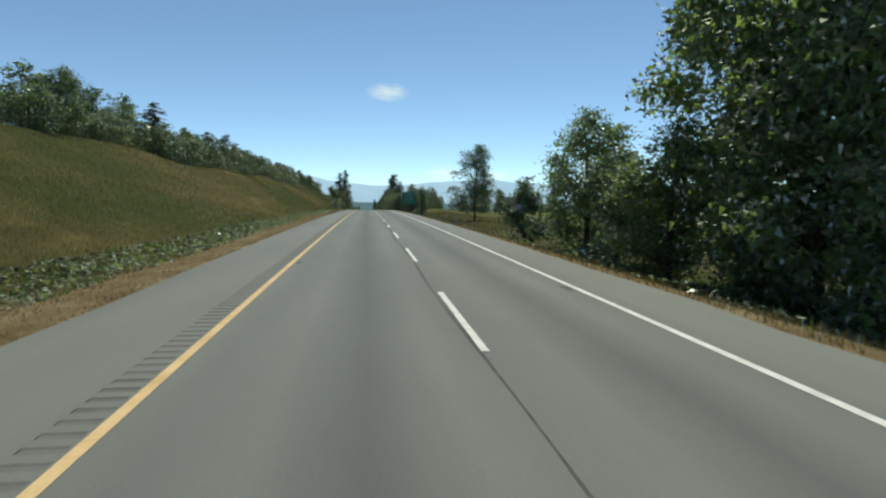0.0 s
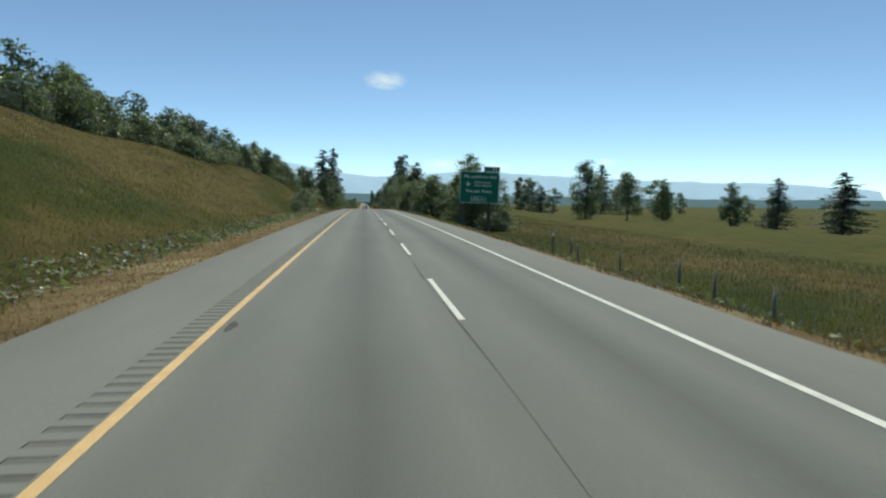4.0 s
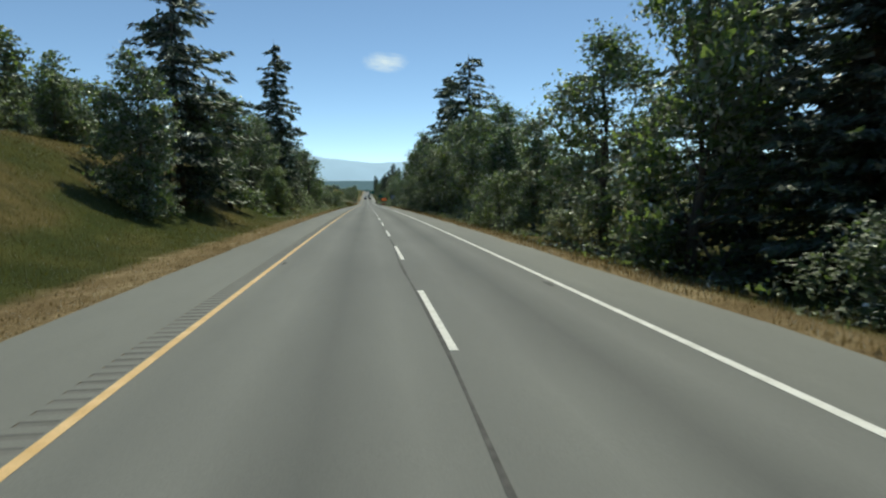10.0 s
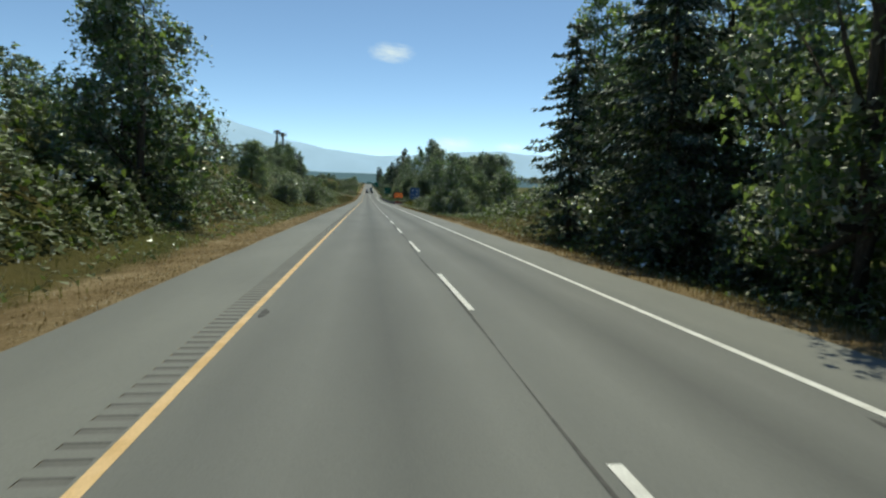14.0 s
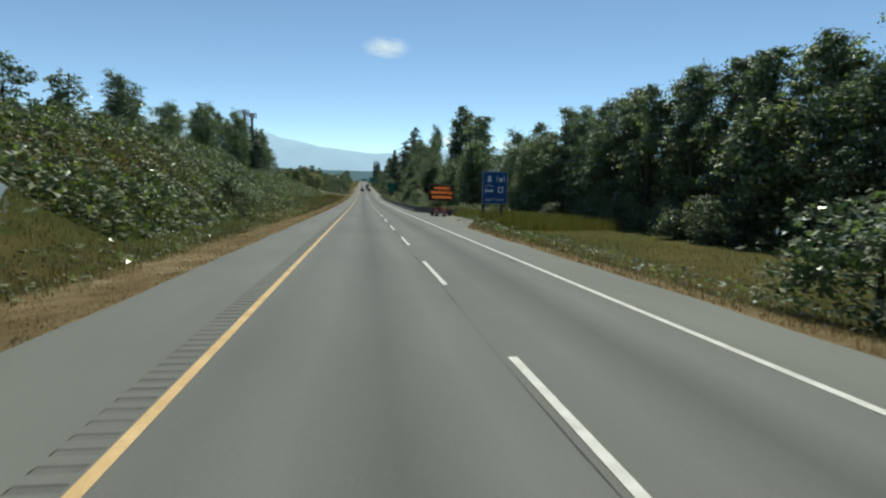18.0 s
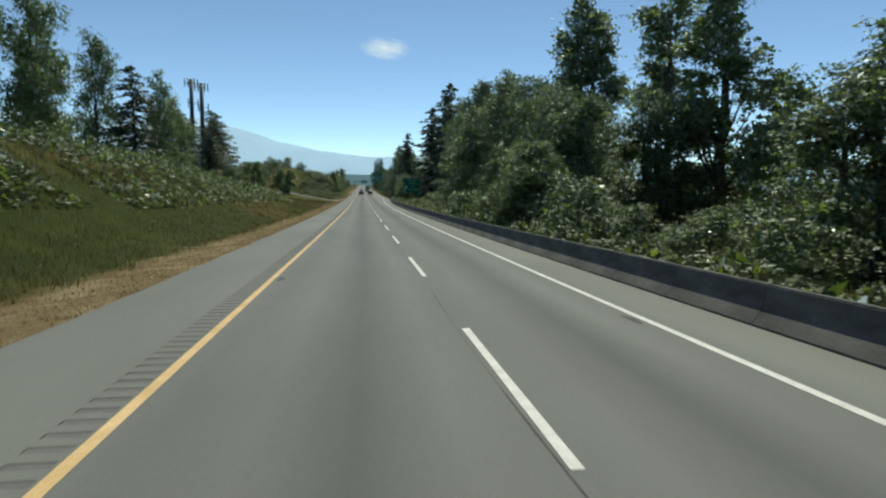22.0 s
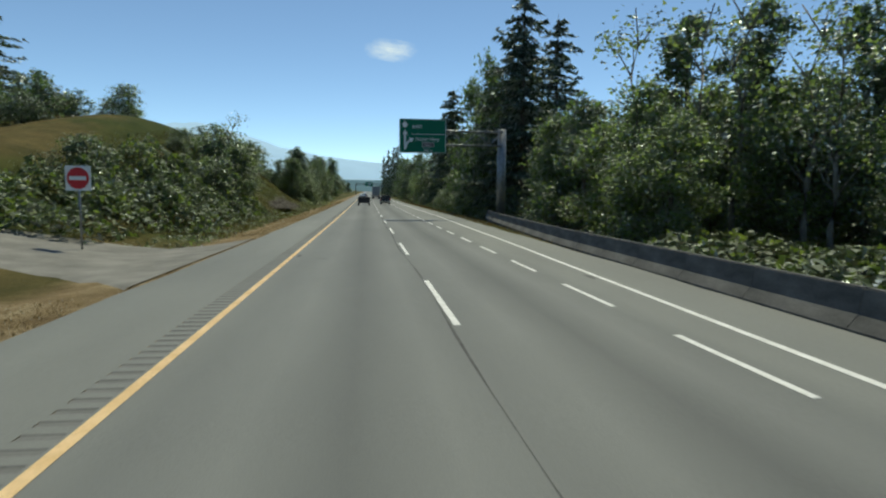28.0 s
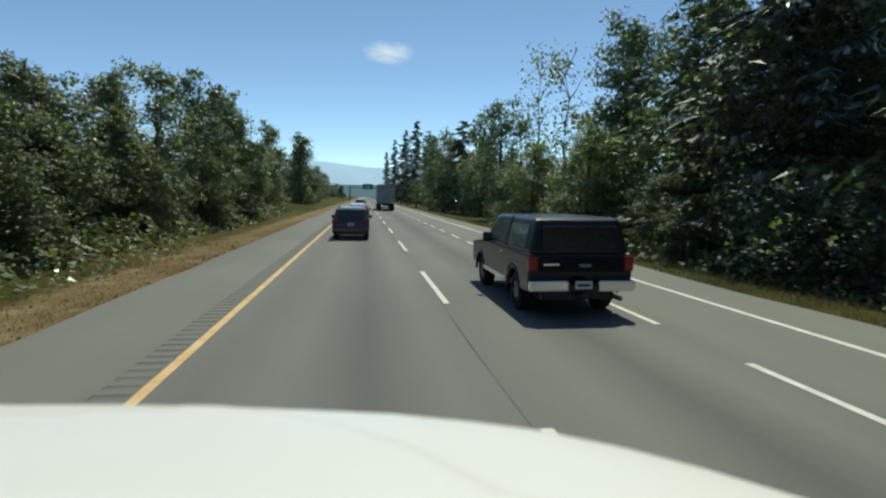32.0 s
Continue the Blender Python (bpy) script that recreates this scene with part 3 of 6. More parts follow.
def snag(seed, tall=12.0):
    """A nearly bare, dying tree: pale forked stem with a few leafy sprays."""
    rng = np.random.default_rng(seed)
    root = new("bare_tree")
    sticks, tips = [], []
    trunk = [(0.15 * rng.normal() * k / 3, 0.15 * rng.normal() * k / 3, tall * k / 7) for k in range(8)]
    sticks.append((trunk, [0.16 * (1 - k / 8.5) for k in range(8)]))
    for k in range(16):
        i = 2 + k % 5
        p = np.array(trunk[i])
        a = rng.uniform(0, 6.28)
        e = p + np.array([math.cos(a) * 0.9, math.sin(a) * 0.9, 1.5]) * rng.uniform(0.5, 1.4)
        sticks.append(([tuple(p), tuple((p + e) / 2 + np.array([0.1, 0, -0.1])), tuple(e)], [0.05, 0.03, 0.012]))
        tips.append(e)
    stem_part("trunk", sticks, DEADWOOD, root)
    tips = np.array(tips)
    pick = rng.integers(0, len(tips), 700)
    pos = tips[pick] + rng.normal(size=(700, 3)) * 0.45
    crown = new("crown", leaves_mesh("crown", pos, rng.uniform(0.12, 0.28, 700), PALELEAF, rng))
    crown.parent = root
    tagged(root, "thin dying tree with bare pale branches", "tree")
    return root


def kinds():
    dark, big = "leafy green roadside tree, dark against the light", "big dense dark broad-leaved tree leafy to the ground"
    d = [broadleaf(11 + i, 10.0, (3.6, 3.0, 4.1, 3.3)[i], 6800, 0.27, 0.0, (BROADLEAF, PALELEAF, BROADLEAF, BROADLEAF)[i], label=dark) for i in range(4)]
    w = [broadleaf(31 + i, 17.0, (5.2, 4.6, 5.6)[i], 10500, 0.34, 0.02, (BROADLEAF, BROADLEAF, PALELEAF)[i], blobs=44, label=big) for i in range(3)]
    p = [broadleaf(51 + i, 16.0, 3.0, 8200, 0.30, 0.06, (BROADLEAF, PALELEAF)[i], blobs=38, label="tall narrow cottonwood with upright leafy crown") for i in range(2)]
    b = [broadleaf(61 + i, 4.0, (2.9, 2.4, 3.2)[i], 3200, 0.20, 0.0, (BROADLEAF, PALELEAF, PALELEAF)[i], blobs=24,
                   name="shrub", label="rounded leafy green shrub on the verge", category="shrub") for i in range(3)]
    a = [broadleaf(41 + i, 12.0, (4.8, 4.2)[i], 13500, 0.27, 0.0, FEATHERLEAF, blobs=46, gap=0.06, label="tall feathery tree with light green sprays") for i in range(2)]
    s = [broadleaf(71, 10.5, 3.1, 15000, 0.17, 0.16, BROADLEAF, blobs=40, gap=0.20, fine=0.8, core=0.05, stout=0.55, label="open-crowned tree with gaps between its boughs"), snag(72)]
    f = [conifer(81, 18.0, 6.6, 30), conifer(82, 18.0, 5.6, 32), conifer(83, 18.0, 7.2, 27, gap=0.10)]
    far_d = [broadleaf(91 + i, 10.0, 3.6, 2200, 0.40, 0.04, (BROADLEAF, PALELEAF)[i], fine=0.85, core=0.1, label="green tree in the wood behind the verge") for i in range(2)]
    far_w = [broadleaf(95 + i, 15.0, 4.2, 3000, 0.50, 0.02, BROADLEAF, blobs=36, fine=0.85, core=0.1, label="dense dark tree in the wood behind the verge") for i in range(2)]
    far_f = [conifer(99, 18.0, 6.2, 20, "dark fir in the wood behind the verge", gap=0.30)]
    return {"A": (a, 12.0), "D": (d, 10.0), "W": (w, 17.0), "P": (p, 16.0), "B": (b, 4.0), "S": (s[:1], 10.5), "N": (s[1:], 12.0), "F": (f, 18.0), "d": (far_d, 10.0), "w": (far_w, 15.0), "f": (far_f, 18.0)}


KINDS = kinds()
used = set()
pick_rnd = random.Random(7)


def plant(kind, x, y, height, group="", spread=1.0, dip=0.0):
    if kind == "B" and height > 5.5:
        kind = "A"
    protos, tall = KINDS[kind]
    ob = protos[pick_rnd.randrange(len(protos))]
    k = height / tall
    if kind == "F":
        wide = (0.22 * height + 3.0) / 6.6 * (1.35 if x < -40 else 1.0)
    elif kind == "A":
        wide = min(0.34 * height + 1.0, 5.2) / 5.6
    elif kind in "WDd":
        wide = min(0.30 * height + 1.1, 4.9) / (6.6 if kind == "W" else 4.5)
    else:
        wide = k ** 0.85 * 1.1
    room = max(float(kerb_left(y)) - x, x - float(kerb_right(y)))
    wide = min(wide, max(room - 0.2, 1.2) / {"F": 6.9, "W": 6.8, "A": 5.8, "D": 4.8, "P": 4.0, "B": 3.7}.get(kind, 4.0))
    m = pose(x, y, ground_at(x, y) - 0.05 - dip, 0, 0, pick_rnd.uniform(0, 360)) @ Matrix.Diagonal((wide, wide, k, 1))
    if ob.name not in used:
        used.add(ob.name)
        ob.matrix_basis = m
        made = ob
    else:
        made = copy_thing(ob, m @ Matrix.Diagonal((1 / ob.scale[0], 1 / ob.scale[1], 1 / ob.scale[2], 1)))
    if group:
        made["group"] = group
    return made


STANDS = [  # kind, metres across from the yellow line, metres along, height of the top over the road
    "D -30 62 14.9; D -30 71 15.3; D -30 79 15.6; D -30 86 15.9; F -30 97 17.0; D -30 114 15.1; F -30 127 16.1; D -30 159 15.8; D -30 221 15.8; F -29 140 17.1; D -29 147 15.3; D -29 158 15.3; D -29 165 15.9; D -29 177 15.6; D -29 193 16.2; D -29 219 15.6; D -27 202 15.5; D -27 208 15.9; D -27 214 15.9; D -28 216 16.4; F -28 226 17.1; D -28 234 16.7; D -28 244 17.4; D -28 253 15.7; D -28 282 18.6",
    "D -12 252 10.1; D -27 272 16.2; D -27 279 16.2; D -27 312 18.1; D -27 328 16.8; F -11 313 20.4; F -10.7 358.7 26.0; B -7.2 195 1.7; B -8 209 3.0; B -8.6 225 4.2; B -9.5 232 4.4; D -9.6 243.5 8.8; B -8.8 240 4.6; B -11 249 5.0; B -7.6 339.5 6.2; D -10 302 10.8; D -25 301 15.4; D -25 314 15.6; D -25 334 15.4; D -10 315 10.6; D -10 324 12.3; W -12 348 13.7; W -12 353 14.0; W -12 359 14.9; D -10 404 13.7; B -10 460 4.7; B -10 458 4.7",
    "W -11.8 376 14.6; D -15 383 12.9; D -12 406 13.9; B -12 443 8.6; B -22 418 10.8; D -33 516 16.6; D -33 527 15.1; D -33 539 15.7; D -33 551 16.3; D -33 567 19.3; D -33 589 18.6; D -33 614 22.2; B -16 497 6.9; B -8 487 5.3; B -9 526 3.8",
    "D -34 571 17.0; D -34 578 17.3; D -34 596 18.8; D -34 621 23.1; D -34 654 25.8; B -20 577 7.9; D -38 630 21.8; D -38 636 21.7; D -38 649 24.6; D -38 662 24.2; D -38 679 26.6; F -34 684 23.2; D -34 695 24.7; D -34 704 21.5; F -60 777 22.9; F -60 799 30.6; F -62 851 36.5; F -57 838 33.5; F -54 822 29.5; F -64 830 31.0; F -52 806 24.0; B -30 807 13.8; B -30 775 11.8; A -10.2 852.5 7.2; D -12 941 13.2",
    "A -10.5 806 7.2; D -11 861 10.7; D -11 981 12.0; D -32 811 14.9; B -32 818 13.2; B -32 837 14.9; D -25 848 13.2; D -25 856 14.6; B -25 863 12.7; B -19 863 10.8; D -10 860 10.7; D -13 855 8.3; D -10 904 10.8; D -10 974 14.8",
    "D -10 872 7.2; D -10 875 7.3; D -10 880 8.1; D -10 885 9.8; D -10 894 11.6; D -10 905 11.8; D -10 930 8.7; D -10 987 9.5; A -9.6 846.5 8.2; A -8.7 857.5 6.2; A -8.4 863 4.6; D -9.0 868 5.6; D -9.6 873.5 6.6; A -8.6 881 5.0; A -8.8 891 5.4; D -9.6 908 10.6",
    "A 16.4 20.8 12.0; A 16.8 17.2 12.2; A 16.5 14.6 11.6; A 14.8 22.5 5.4; D 14.4 26.5 4.6; A 15 31.5 7.0; B 22 41 2.6; D 14 44 4.1; S 23.2 112 13.2; D 12 106 4.6; F 90 317 17.9; D 90 271 10.3; D 90 238 8.0; F 90 222 8.4; F 90 205 8.7; D 90 180 7.1; D 45 216 10.1; S 50 208 7.9",
    "W 16 183 8.4; D 16 179 6.6; S 18 176 5.4; D 14 214 6.0; D 14 210 6.2; D 14 203 6.4; D 17 201 4.1; D 16 245 7.3; F 17 279 12.5; D 14 256 7.0; D 14 248 6.8; D 14 243 6.5; P 60 320 12.9; D 60 309 11.8; F 60 295 8.8; D 60 283 7.2; D 17.6 227.4 5.0",
    "F 18 286 14.7; F 18 279 11.1; W 16 296 11.2; D 14 283 10.8; W 14 262 6.8; A 14 257 6.0; A 14 253 6.8; W 15 251 6.7; A 14.5 248 7.2; F 19 354 23.4; F 19 375 25.1; D 15 324 10.3; D 15 314 8.0; P 15 306 7.6; B 13 307 3.7; W 15.6 332.5 12.8; W 18 328.5 12.5; W 16 337 11.4; W 16 343 12.0; W 16 347 12.4",
    "F 14 402 12.3; F 14 392 14.6; W 14 382 15.0; F 14 373 13.8; W 14 365 11.8; W 14 361 10.2; W 14 358 9.1; A 16.4 470 9.3; A 16.6 463 8.4; D 22 474 6.9; D 22 471 6.7; B 13 461 2.5; B 13 460 2.6; W 18 409 16.9; W 18 400 16.3; W 18 394 14.1; W 18 389 12.2; B 14 395 3.6; B 14 390 3.6; D 14 469 8.4; D 14 456 9.1; D 16 460 8.8; B 15 450 3.4; B 15 451 2.7; D 24 462 6.7; D 24 465 7.2",
    "P 28.5 496 12.0; W 31 498.5 12.4; P 29 501 12.3; P 28.5 505 12.2; W 31 508 12.6; P 28.5 510 12.4; P 29 514 12.8; P 28.5 519.5 13.2; P 28 525.5 12.9; D 32 589 15.5; P 32 572 15.3; D 32 552 15.2; P 32 537 14.8; D 32 525 14.4; P 32 516 13.8; P 29 551 14.6; D 29 544 13.5; P 29 538 13.2; D 29 534 12.8; P 29 530 13.0; D 22 582 12.4; D 27 505 8.8; W 27 502 8.8; W 27 500 9.4; D 27 508 8.8; D 28 575 10.9; W 28 569 11.4; D 28 564 11.5; W 28 560 11.5; D 28 557 11.5; W 28 554 11.7; B 13 485 2.6; F 34 839 40.9; D 34 733 31.3; P 34 661 28.2; P 34 629 23.5; F 20 814 20.8",
    "W 27 640 12.5; W 27.5 648 12.8; W 28 631 12.2; P 34 664 30.9; P 34 638 24.9; W 24 586 13.2; W 24 591 12.6; W 21 601 7.6; W 21 599 8.9; W 20 632 11.8; W 20 629 11.0; W 20 626 10.4; W 21 677 18.6; S 21 667 17.0; S 21 659 16.0; W 21 654 11.6; D 26 677 23.5; D 26 718 24.7; P 21 670 19.8; S 21 653 17.4; S 21 645 16.0; W 21 638 13.6; B 15 633 5.9; B 15 628 6.5; B 15 623 6.6; B 15 621 6.3; F 24 730 30.8; F 20 734 25.0",
    "F 23 722 24.4; W 23 709 20.0; W 20 692 15.1; S 20 685 12.5; W 21 682 9.8; F 20 807 24.9; D 17 816 19.5; D 17 780 8.7; S 23 787 16.3; S 23 777 13.6; N 23 773 13.2; P 26.5 777 14.5; P 27 786 16.5; W 29 771 12.5; S 23 768 11.2; N 23 766 9.6; A 25 771 9.0; A 25 780 9.6; A 25.5 789 9.0; A 24 762 7.5; B 16 772 8.0; B 16 767 5.8; B 16 784 8.1",
    "F 20 859 22.9; F 20 871 20.3; W 23 853 23.2; W 23 841 19.7; W 23 831 16.7; W 23 823 13.9; W 23 819 11.8; W 23 859 15.9; W 23 848 12.8; A -9.2 800 6.6; S -10 803 9.6; A -19 764 9.0; A -22 771 9.4; B -16 786 6.0; A -25 782 9.0; B -13 779 3.2; B -12 805 8.2; B -10 796 5.2; B -12 812 7.0; B -9 358 5.4; B 16 828 5.6; B 16 821 4.0; B 16 817 3.7; B 16 812 3.1; F 17 1009 23.1; F 17 1059 26.2; F 17 1122 28.8; F 17 1219 30.6; D 17 977 15.9; D 17 957 14.5; D 20 920 14.6; D 20 936 15.1; F 20 951 15.8; S 26 928 21.6; S 26 916 19.3; W 21 888 14.9; W 21 880 14.3; W 21 873 12.4; W 21 869 10.9; B 16 882 6.4; B 16 895 6.6",
]
for n, stand in enumerate(STANDS):
    side = "trees on the left bank" if n < 6 else "trees along the right verge"
    for row in stand.split("; "):
        kind, x, y, top = row.split()
        x, y, top = float(x) + pick_rnd.uniform(-0.4, 0.4), float(y), float(top)
        if kind == "S" and y > 700:
            kind = "N"
        h = top + float(road_z(y)) - ground_at(x, y)
        h = min(max(h, 1.5), 32.0)
        if kind == "D" and abs(x) > 23:
            kind = "d" if h < 10 else "W"
        plant(kind, x, y, h, side)

# woods behind the first rows, and the verges past the end of the drive
wood_rnd = random.Random(21)
WOODS = [("wdf", 22, 40, 264, 310, 14, 6.5, 11), ("wfd", 24, 44, 330, 400, 16, 9, 14), ("wd", 31, 40, 515, 585, 26, 8.5, 11.5), ("wfd", 30, 55, 570, 640, 16, 7, 12), ("wd", 31, 55, 640, 760, 28, 6, 10),
         ("wd", 31, 55, 760, 860, 26, 11, 17), ("ddB", -40, -30, -20, 270, 56, 5.5, 9), ("ddB", -40, -26, 260, 430, 34, 5, 8.5), ("ddw", -60, -40, 470, 720, 34, 8, 14), ("B", -28, -22.5, -10, 330, 76, 2.0, 4.2), ("ddD", -29, -22, 236, 335, 26, 4.5, 7.5), ("ddB", -34, -26, 40, 320, 44, 4.5, 7.5),
         ("DwfB", -26, -10.5, 915, 1300, 38, 6, 11), ("wfdB", 20, 36, 900, 1300, 52, 7, 16), ("B", -22, -15, 830, 915, 10, 2.5, 4.2), ("dwf", 60, 140, 250, 480, 22, 7, 13), ("dB", -60, -34, 700, 800, 12, 4, 8),
         ("BB", 13.6, 17, 585, 700, 24, 2.0, 4.0), ("BA", 15.5, 18, 804, 905, 22, 2.5, 4.5), ("BB", 13, 15.5, 246, 330, 12, 1.5, 3.2), ("B", 17, 22, 330, 402, 18, 2.5, 4.5), ("B", -18, -14.5, 802, 836, 9, 1.4, 2.3), ("ddBB", -46, -26, 785, 880, 50, 2.2, 4.0), ("wwd", 24, 34, 815, 905, 22, 10, 15), ("BB", 24, 29, 500, 545, 12, 2.0, 3.6), ("B", 15.2, 19.5, 172.2, 175, 4, 1.9, 2.7), ("B", 24, 30, 745, 800, 12, 2.5, 4.5), ("BBD", 13.4, 17, 360, 398, 12, 2.5, 5)]
far_trees = []
for kindset, x0, x1, y0, y1, count, h0, h1 in WOODS:
    for i in range(count):
        y = y0 + (y1 - y0) * (i + wood_rnd.random()) / count
        kind = wood_rnd.choice(kindset)
        h = wood_rnd.uniform(h0, h1) * (0.55 if kind == "B" and h0 > 5 else 1.0)
        if kind in "dwf":
            far_trees.append((kind, wood_rnd.uniform(x0, x1), y, h))
            continue
        plant(kind, wood_rnd.uniform(x0, x1), y, h, "woodland behind the verge" if h0 > 5 else "shrubs along the verge")


def joined_wood(name, sources, label):
    """One mesh of many trees that stand too deep in the wood to be told apart."""
    co, fc, n = [], [], 0
    for me, m in sources:
        v = np.empty(len(me.vertices) * 3, np.float32)
        me.vertices.foreach_get("co", v)
        v = np.c_[v.reshape(-1, 3), np.ones(len(me.vertices), np.float32)] @ np.array(m, np.float32).T
        co.append(v[:, :3])
        n += len(me.vertices)
    v = np.concatenate(co)
    me = bpy.data.meshes.new(name)
    me.vertices.add(n)
    me.vertices.foreach_set("co", v.astype(np.float32).ravel())
    me.loops.add(n)
    me.loops.foreach_set("vertex_index", np.arange(n, dtype=np.int32))
    me.polygons.add(n // 3)
    me.polygons.foreach_set("loop_start", np.arange(0, n, 3, dtype=np.int32))
    me.update(calc_edges=True)
    me.materials.append(sources[0][0].materials[0])
    return tagged(new(name, me), label, "woodland", kind="stuff")


piles = {}
trunk_bm = bmesh.new()
for kind, x, y, h in far_trees:
    protos, tall = KINDS[kind]
    i = pick_rnd.randrange(len(protos))
    k = h / tall
    wide = k ** 0.8
    m = pose(x, y, ground_at(x, y) - 0.05, 0, 0, pick_rnd.uniform(0, 360)) @ Matrix.Diagonal((wide, wide, k, 1))
    crown = [c for c in protos[i].children if c.name.startswith("crown")][0]
    piles.setdefault(crown.data.materials[0].name, []).append((crown.data, m))
    base = m.translation
    tube(trunk_bm, [tuple(base), (base.x + 0.1, base.y, base.z + h * 0.45), (base.x, base.y + 0.1, base.z + h * 0.9)], [0.02 * h, 0.014 * h, 0.02], 6)
for mat_name, sources in piles.items():
    joined_wood("background_wood", sources, "dense wood of " + ("dark firs" if mat_name == "needles" else "leafy trees") + " behind the verge")
tagged(part("background_trunks", trunk_bm, BARK, None, "", True), "dark trunks standing deep in the wood", "woodland", kind="stuff")
for protos, _ in KINDS.values():
    for ob in protos:
        if ob.name not in used:
            for o in (*ob.children_recursive, ob):
                bpy.data.objects.remove(o)

# ---- shapes for built things ----
def box(bm, x0, x1, y0, y1, z0, z1, bevel=0.0):
    m = Matrix.Translation(((x0 + x1) / 2, (y0 + y1) / 2, (z0 + z1) / 2)) @ Matrix.Diagonal((x1 - x0, y1 - y0, z1 - z0, 1))
    made = bmesh.ops.create_cube(bm, size=1.0, matrix=m)
    if bevel:
        edges = {e for v in made["verts"] for e in v.link_edges}
        bmesh.ops.bevel(bm, geom=list(edges), offset=bevel, segments=2, affect="EDGES", profile=0.6)
    return bm


def box_part(name, dims, material, parent, bevel=0.01, label=""):
    return part(name, box(bmesh.new(), *dims, bevel), material, parent, label)


def rod(name, a, b, r, material, parent, sides=10, label="", r2=None):
    bm = bmesh.new()
    tube(bm, [a, b], [r, r if r2 is None else r2], sides)
    return part(name, bm, material, parent, label, True)


def prism(name, outline, x0, x1, material, parent, pinch=None, label="", bevel=0.0):
    """An outline in y and z, drawn out from x0 to x1; pinch(z) narrows it towards the middle."""
    bm = bmesh.new()
    mid, half = (x0 + x1) / 2, (x1 - x0) / 2
    rows = []
    for s in (-1, 1):
        rows.append([bm.verts.new((mid + s * half * (pinch(z) if pinch else 1.0), y, z)) for y, z in outline])
    bm.faces.new(rows[0])
    bm.faces.new(list(reversed(rows[1])))
    n = len(outline)
    for i in range(n):
        bm.faces.new((rows[0][(i + 1) % n], rows[0][i], rows[1][i], rows[1][(i + 1) % n]))
    bmesh.ops.recalc_face_normals(bm, faces=bm.faces[:])
    if bevel:
        bmesh.ops.bevel(bm, geom=bm.edges[:], offset=bevel, segments=2, affect="EDGES", profile=0.6)
    return part(name, bm, material, parent, label)


def lettering(text, size, material, parent, x, y, z, label="white lettering", centre=False):
    """Flat raised letters on a board that faces the traffic."""
    cu = bpy.data.curves.new("lettering", "FONT")
    cu.body, cu.size, cu.extrude = text, size, 0.004
    cu.align_x = "CENTER" if centre else "LEFT"
    tmp = bpy.data.objects.new("lettering", cu)
    scene.collection.objects.link(tmp)
    me = bpy.data.meshes.new_from_object(tmp.evaluated_get(bpy.context.evaluated_depsgraph_get()))
    bpy.data.objects.remove(tmp)
    me.materials.clear()
    me.materials.append(material)
    ob = new("lettering", me)
    ob.parent = parent
    ob.matrix_basis = pose(x, y, z, 90, 0, 0)
    ob["label"] = label
    return ob


def flat_shape(name, points, y, material, parent, label=""):
    """A thin plate cut to points in x and z, facing the traffic."""
    bm = bmesh.new()
    f = bm.faces.new([bm.verts.new((x, y, z)) for x, z in points])
    ext = bmesh.ops.extrude_face_region(bm, geom=[f])
    bmesh.ops.translate(bm, verts=[v for v in ext["geom"] if isinstance(v, bmesh.types.BMVert)], vec=(0, 0.006, 0))
    bmesh.ops.recalc_face_normals(bm, faces=bm.faces[:])
    return part(name, bm, material, parent, label)


def rounded(x0, x1, z0, z1, r, n=5):
    pts = []
    for cx, cz, a0 in ((x1 - r, z1 - r, 0), (x0 + r, z1 - r, 90), (x0 + r, z0 + r, 180), (x1 - r, z0 + r, 270)):
        for k in range(n + 1):
            a = radians(a0 + 90 * k / n)
            pts.append((cx + r * math.cos(a), cz + r * math.sin(a)))
    return pts


def frame_shape(name, x0, x1, z0, z1, w, y, material, parent, label=""):
    """A rectangular outline of width w."""
    bm = bmesh.new()
    for a, b, c, d in ((x0, x1, z1 - w, z1), (x0, x1, z0, z0 + w), (x0, x0 + w, z0 + w, z1 - w), (x1 - w, x1, z0 + w, z1 - w)):
        box(bm, a, b, y, y + 0.006, c, d)
    return part(name, bm, material, parent, label)


def at_ground(name, x, y, turn=0.0):
    root = new(name)
    root.matrix_basis = pose(x, y, ground_at(x, y), 0, 0, turn)
    return root


# ---- the concrete barrier ----
bar_mesh = bpy.data.meshes.new("barrier_section")
bm = bmesh.new()
prof = [(-0.36, -0.10), (-0.36, 0.05), (-0.16, 0.29), (-0.09, 0.74), (0.09, 0.74), (0.16, 0.29), (0.36, 0.05), (0.36, -0.10)]
for yy in (0.008, 2.992):
    for px, pz in prof:
        bm.verts.new((px, yy, pz))
bm.verts.ensure_lookup_table()
k = len(prof)
bm.faces.new([bm.verts[i] for i in range(k)])
bm.faces.new([bm.verts[k + i] for i in reversed(range(k))])
for i in range(k):
    bm.faces.new([bm.verts[(i + 1) % k], bm.verts[i], bm.verts[k + i], bm.verts[k + (i + 1) % k]])
bmesh.ops.recalc_face_normals(bm, faces=bm.faces[:])
bmesh.ops.bevel(bm, geom=[e for e in bm.edges if abs(e.verts[0].co.z - 0.74) < 1e-4 and abs(e.verts[1].co.z - 0.74) < 1e-4], offset=0.025, segments=2, affect="EDGES")
bm.to_mesh(bar_mesh)
bm.free()
bar_mesh.materials.append(CONCRETE)


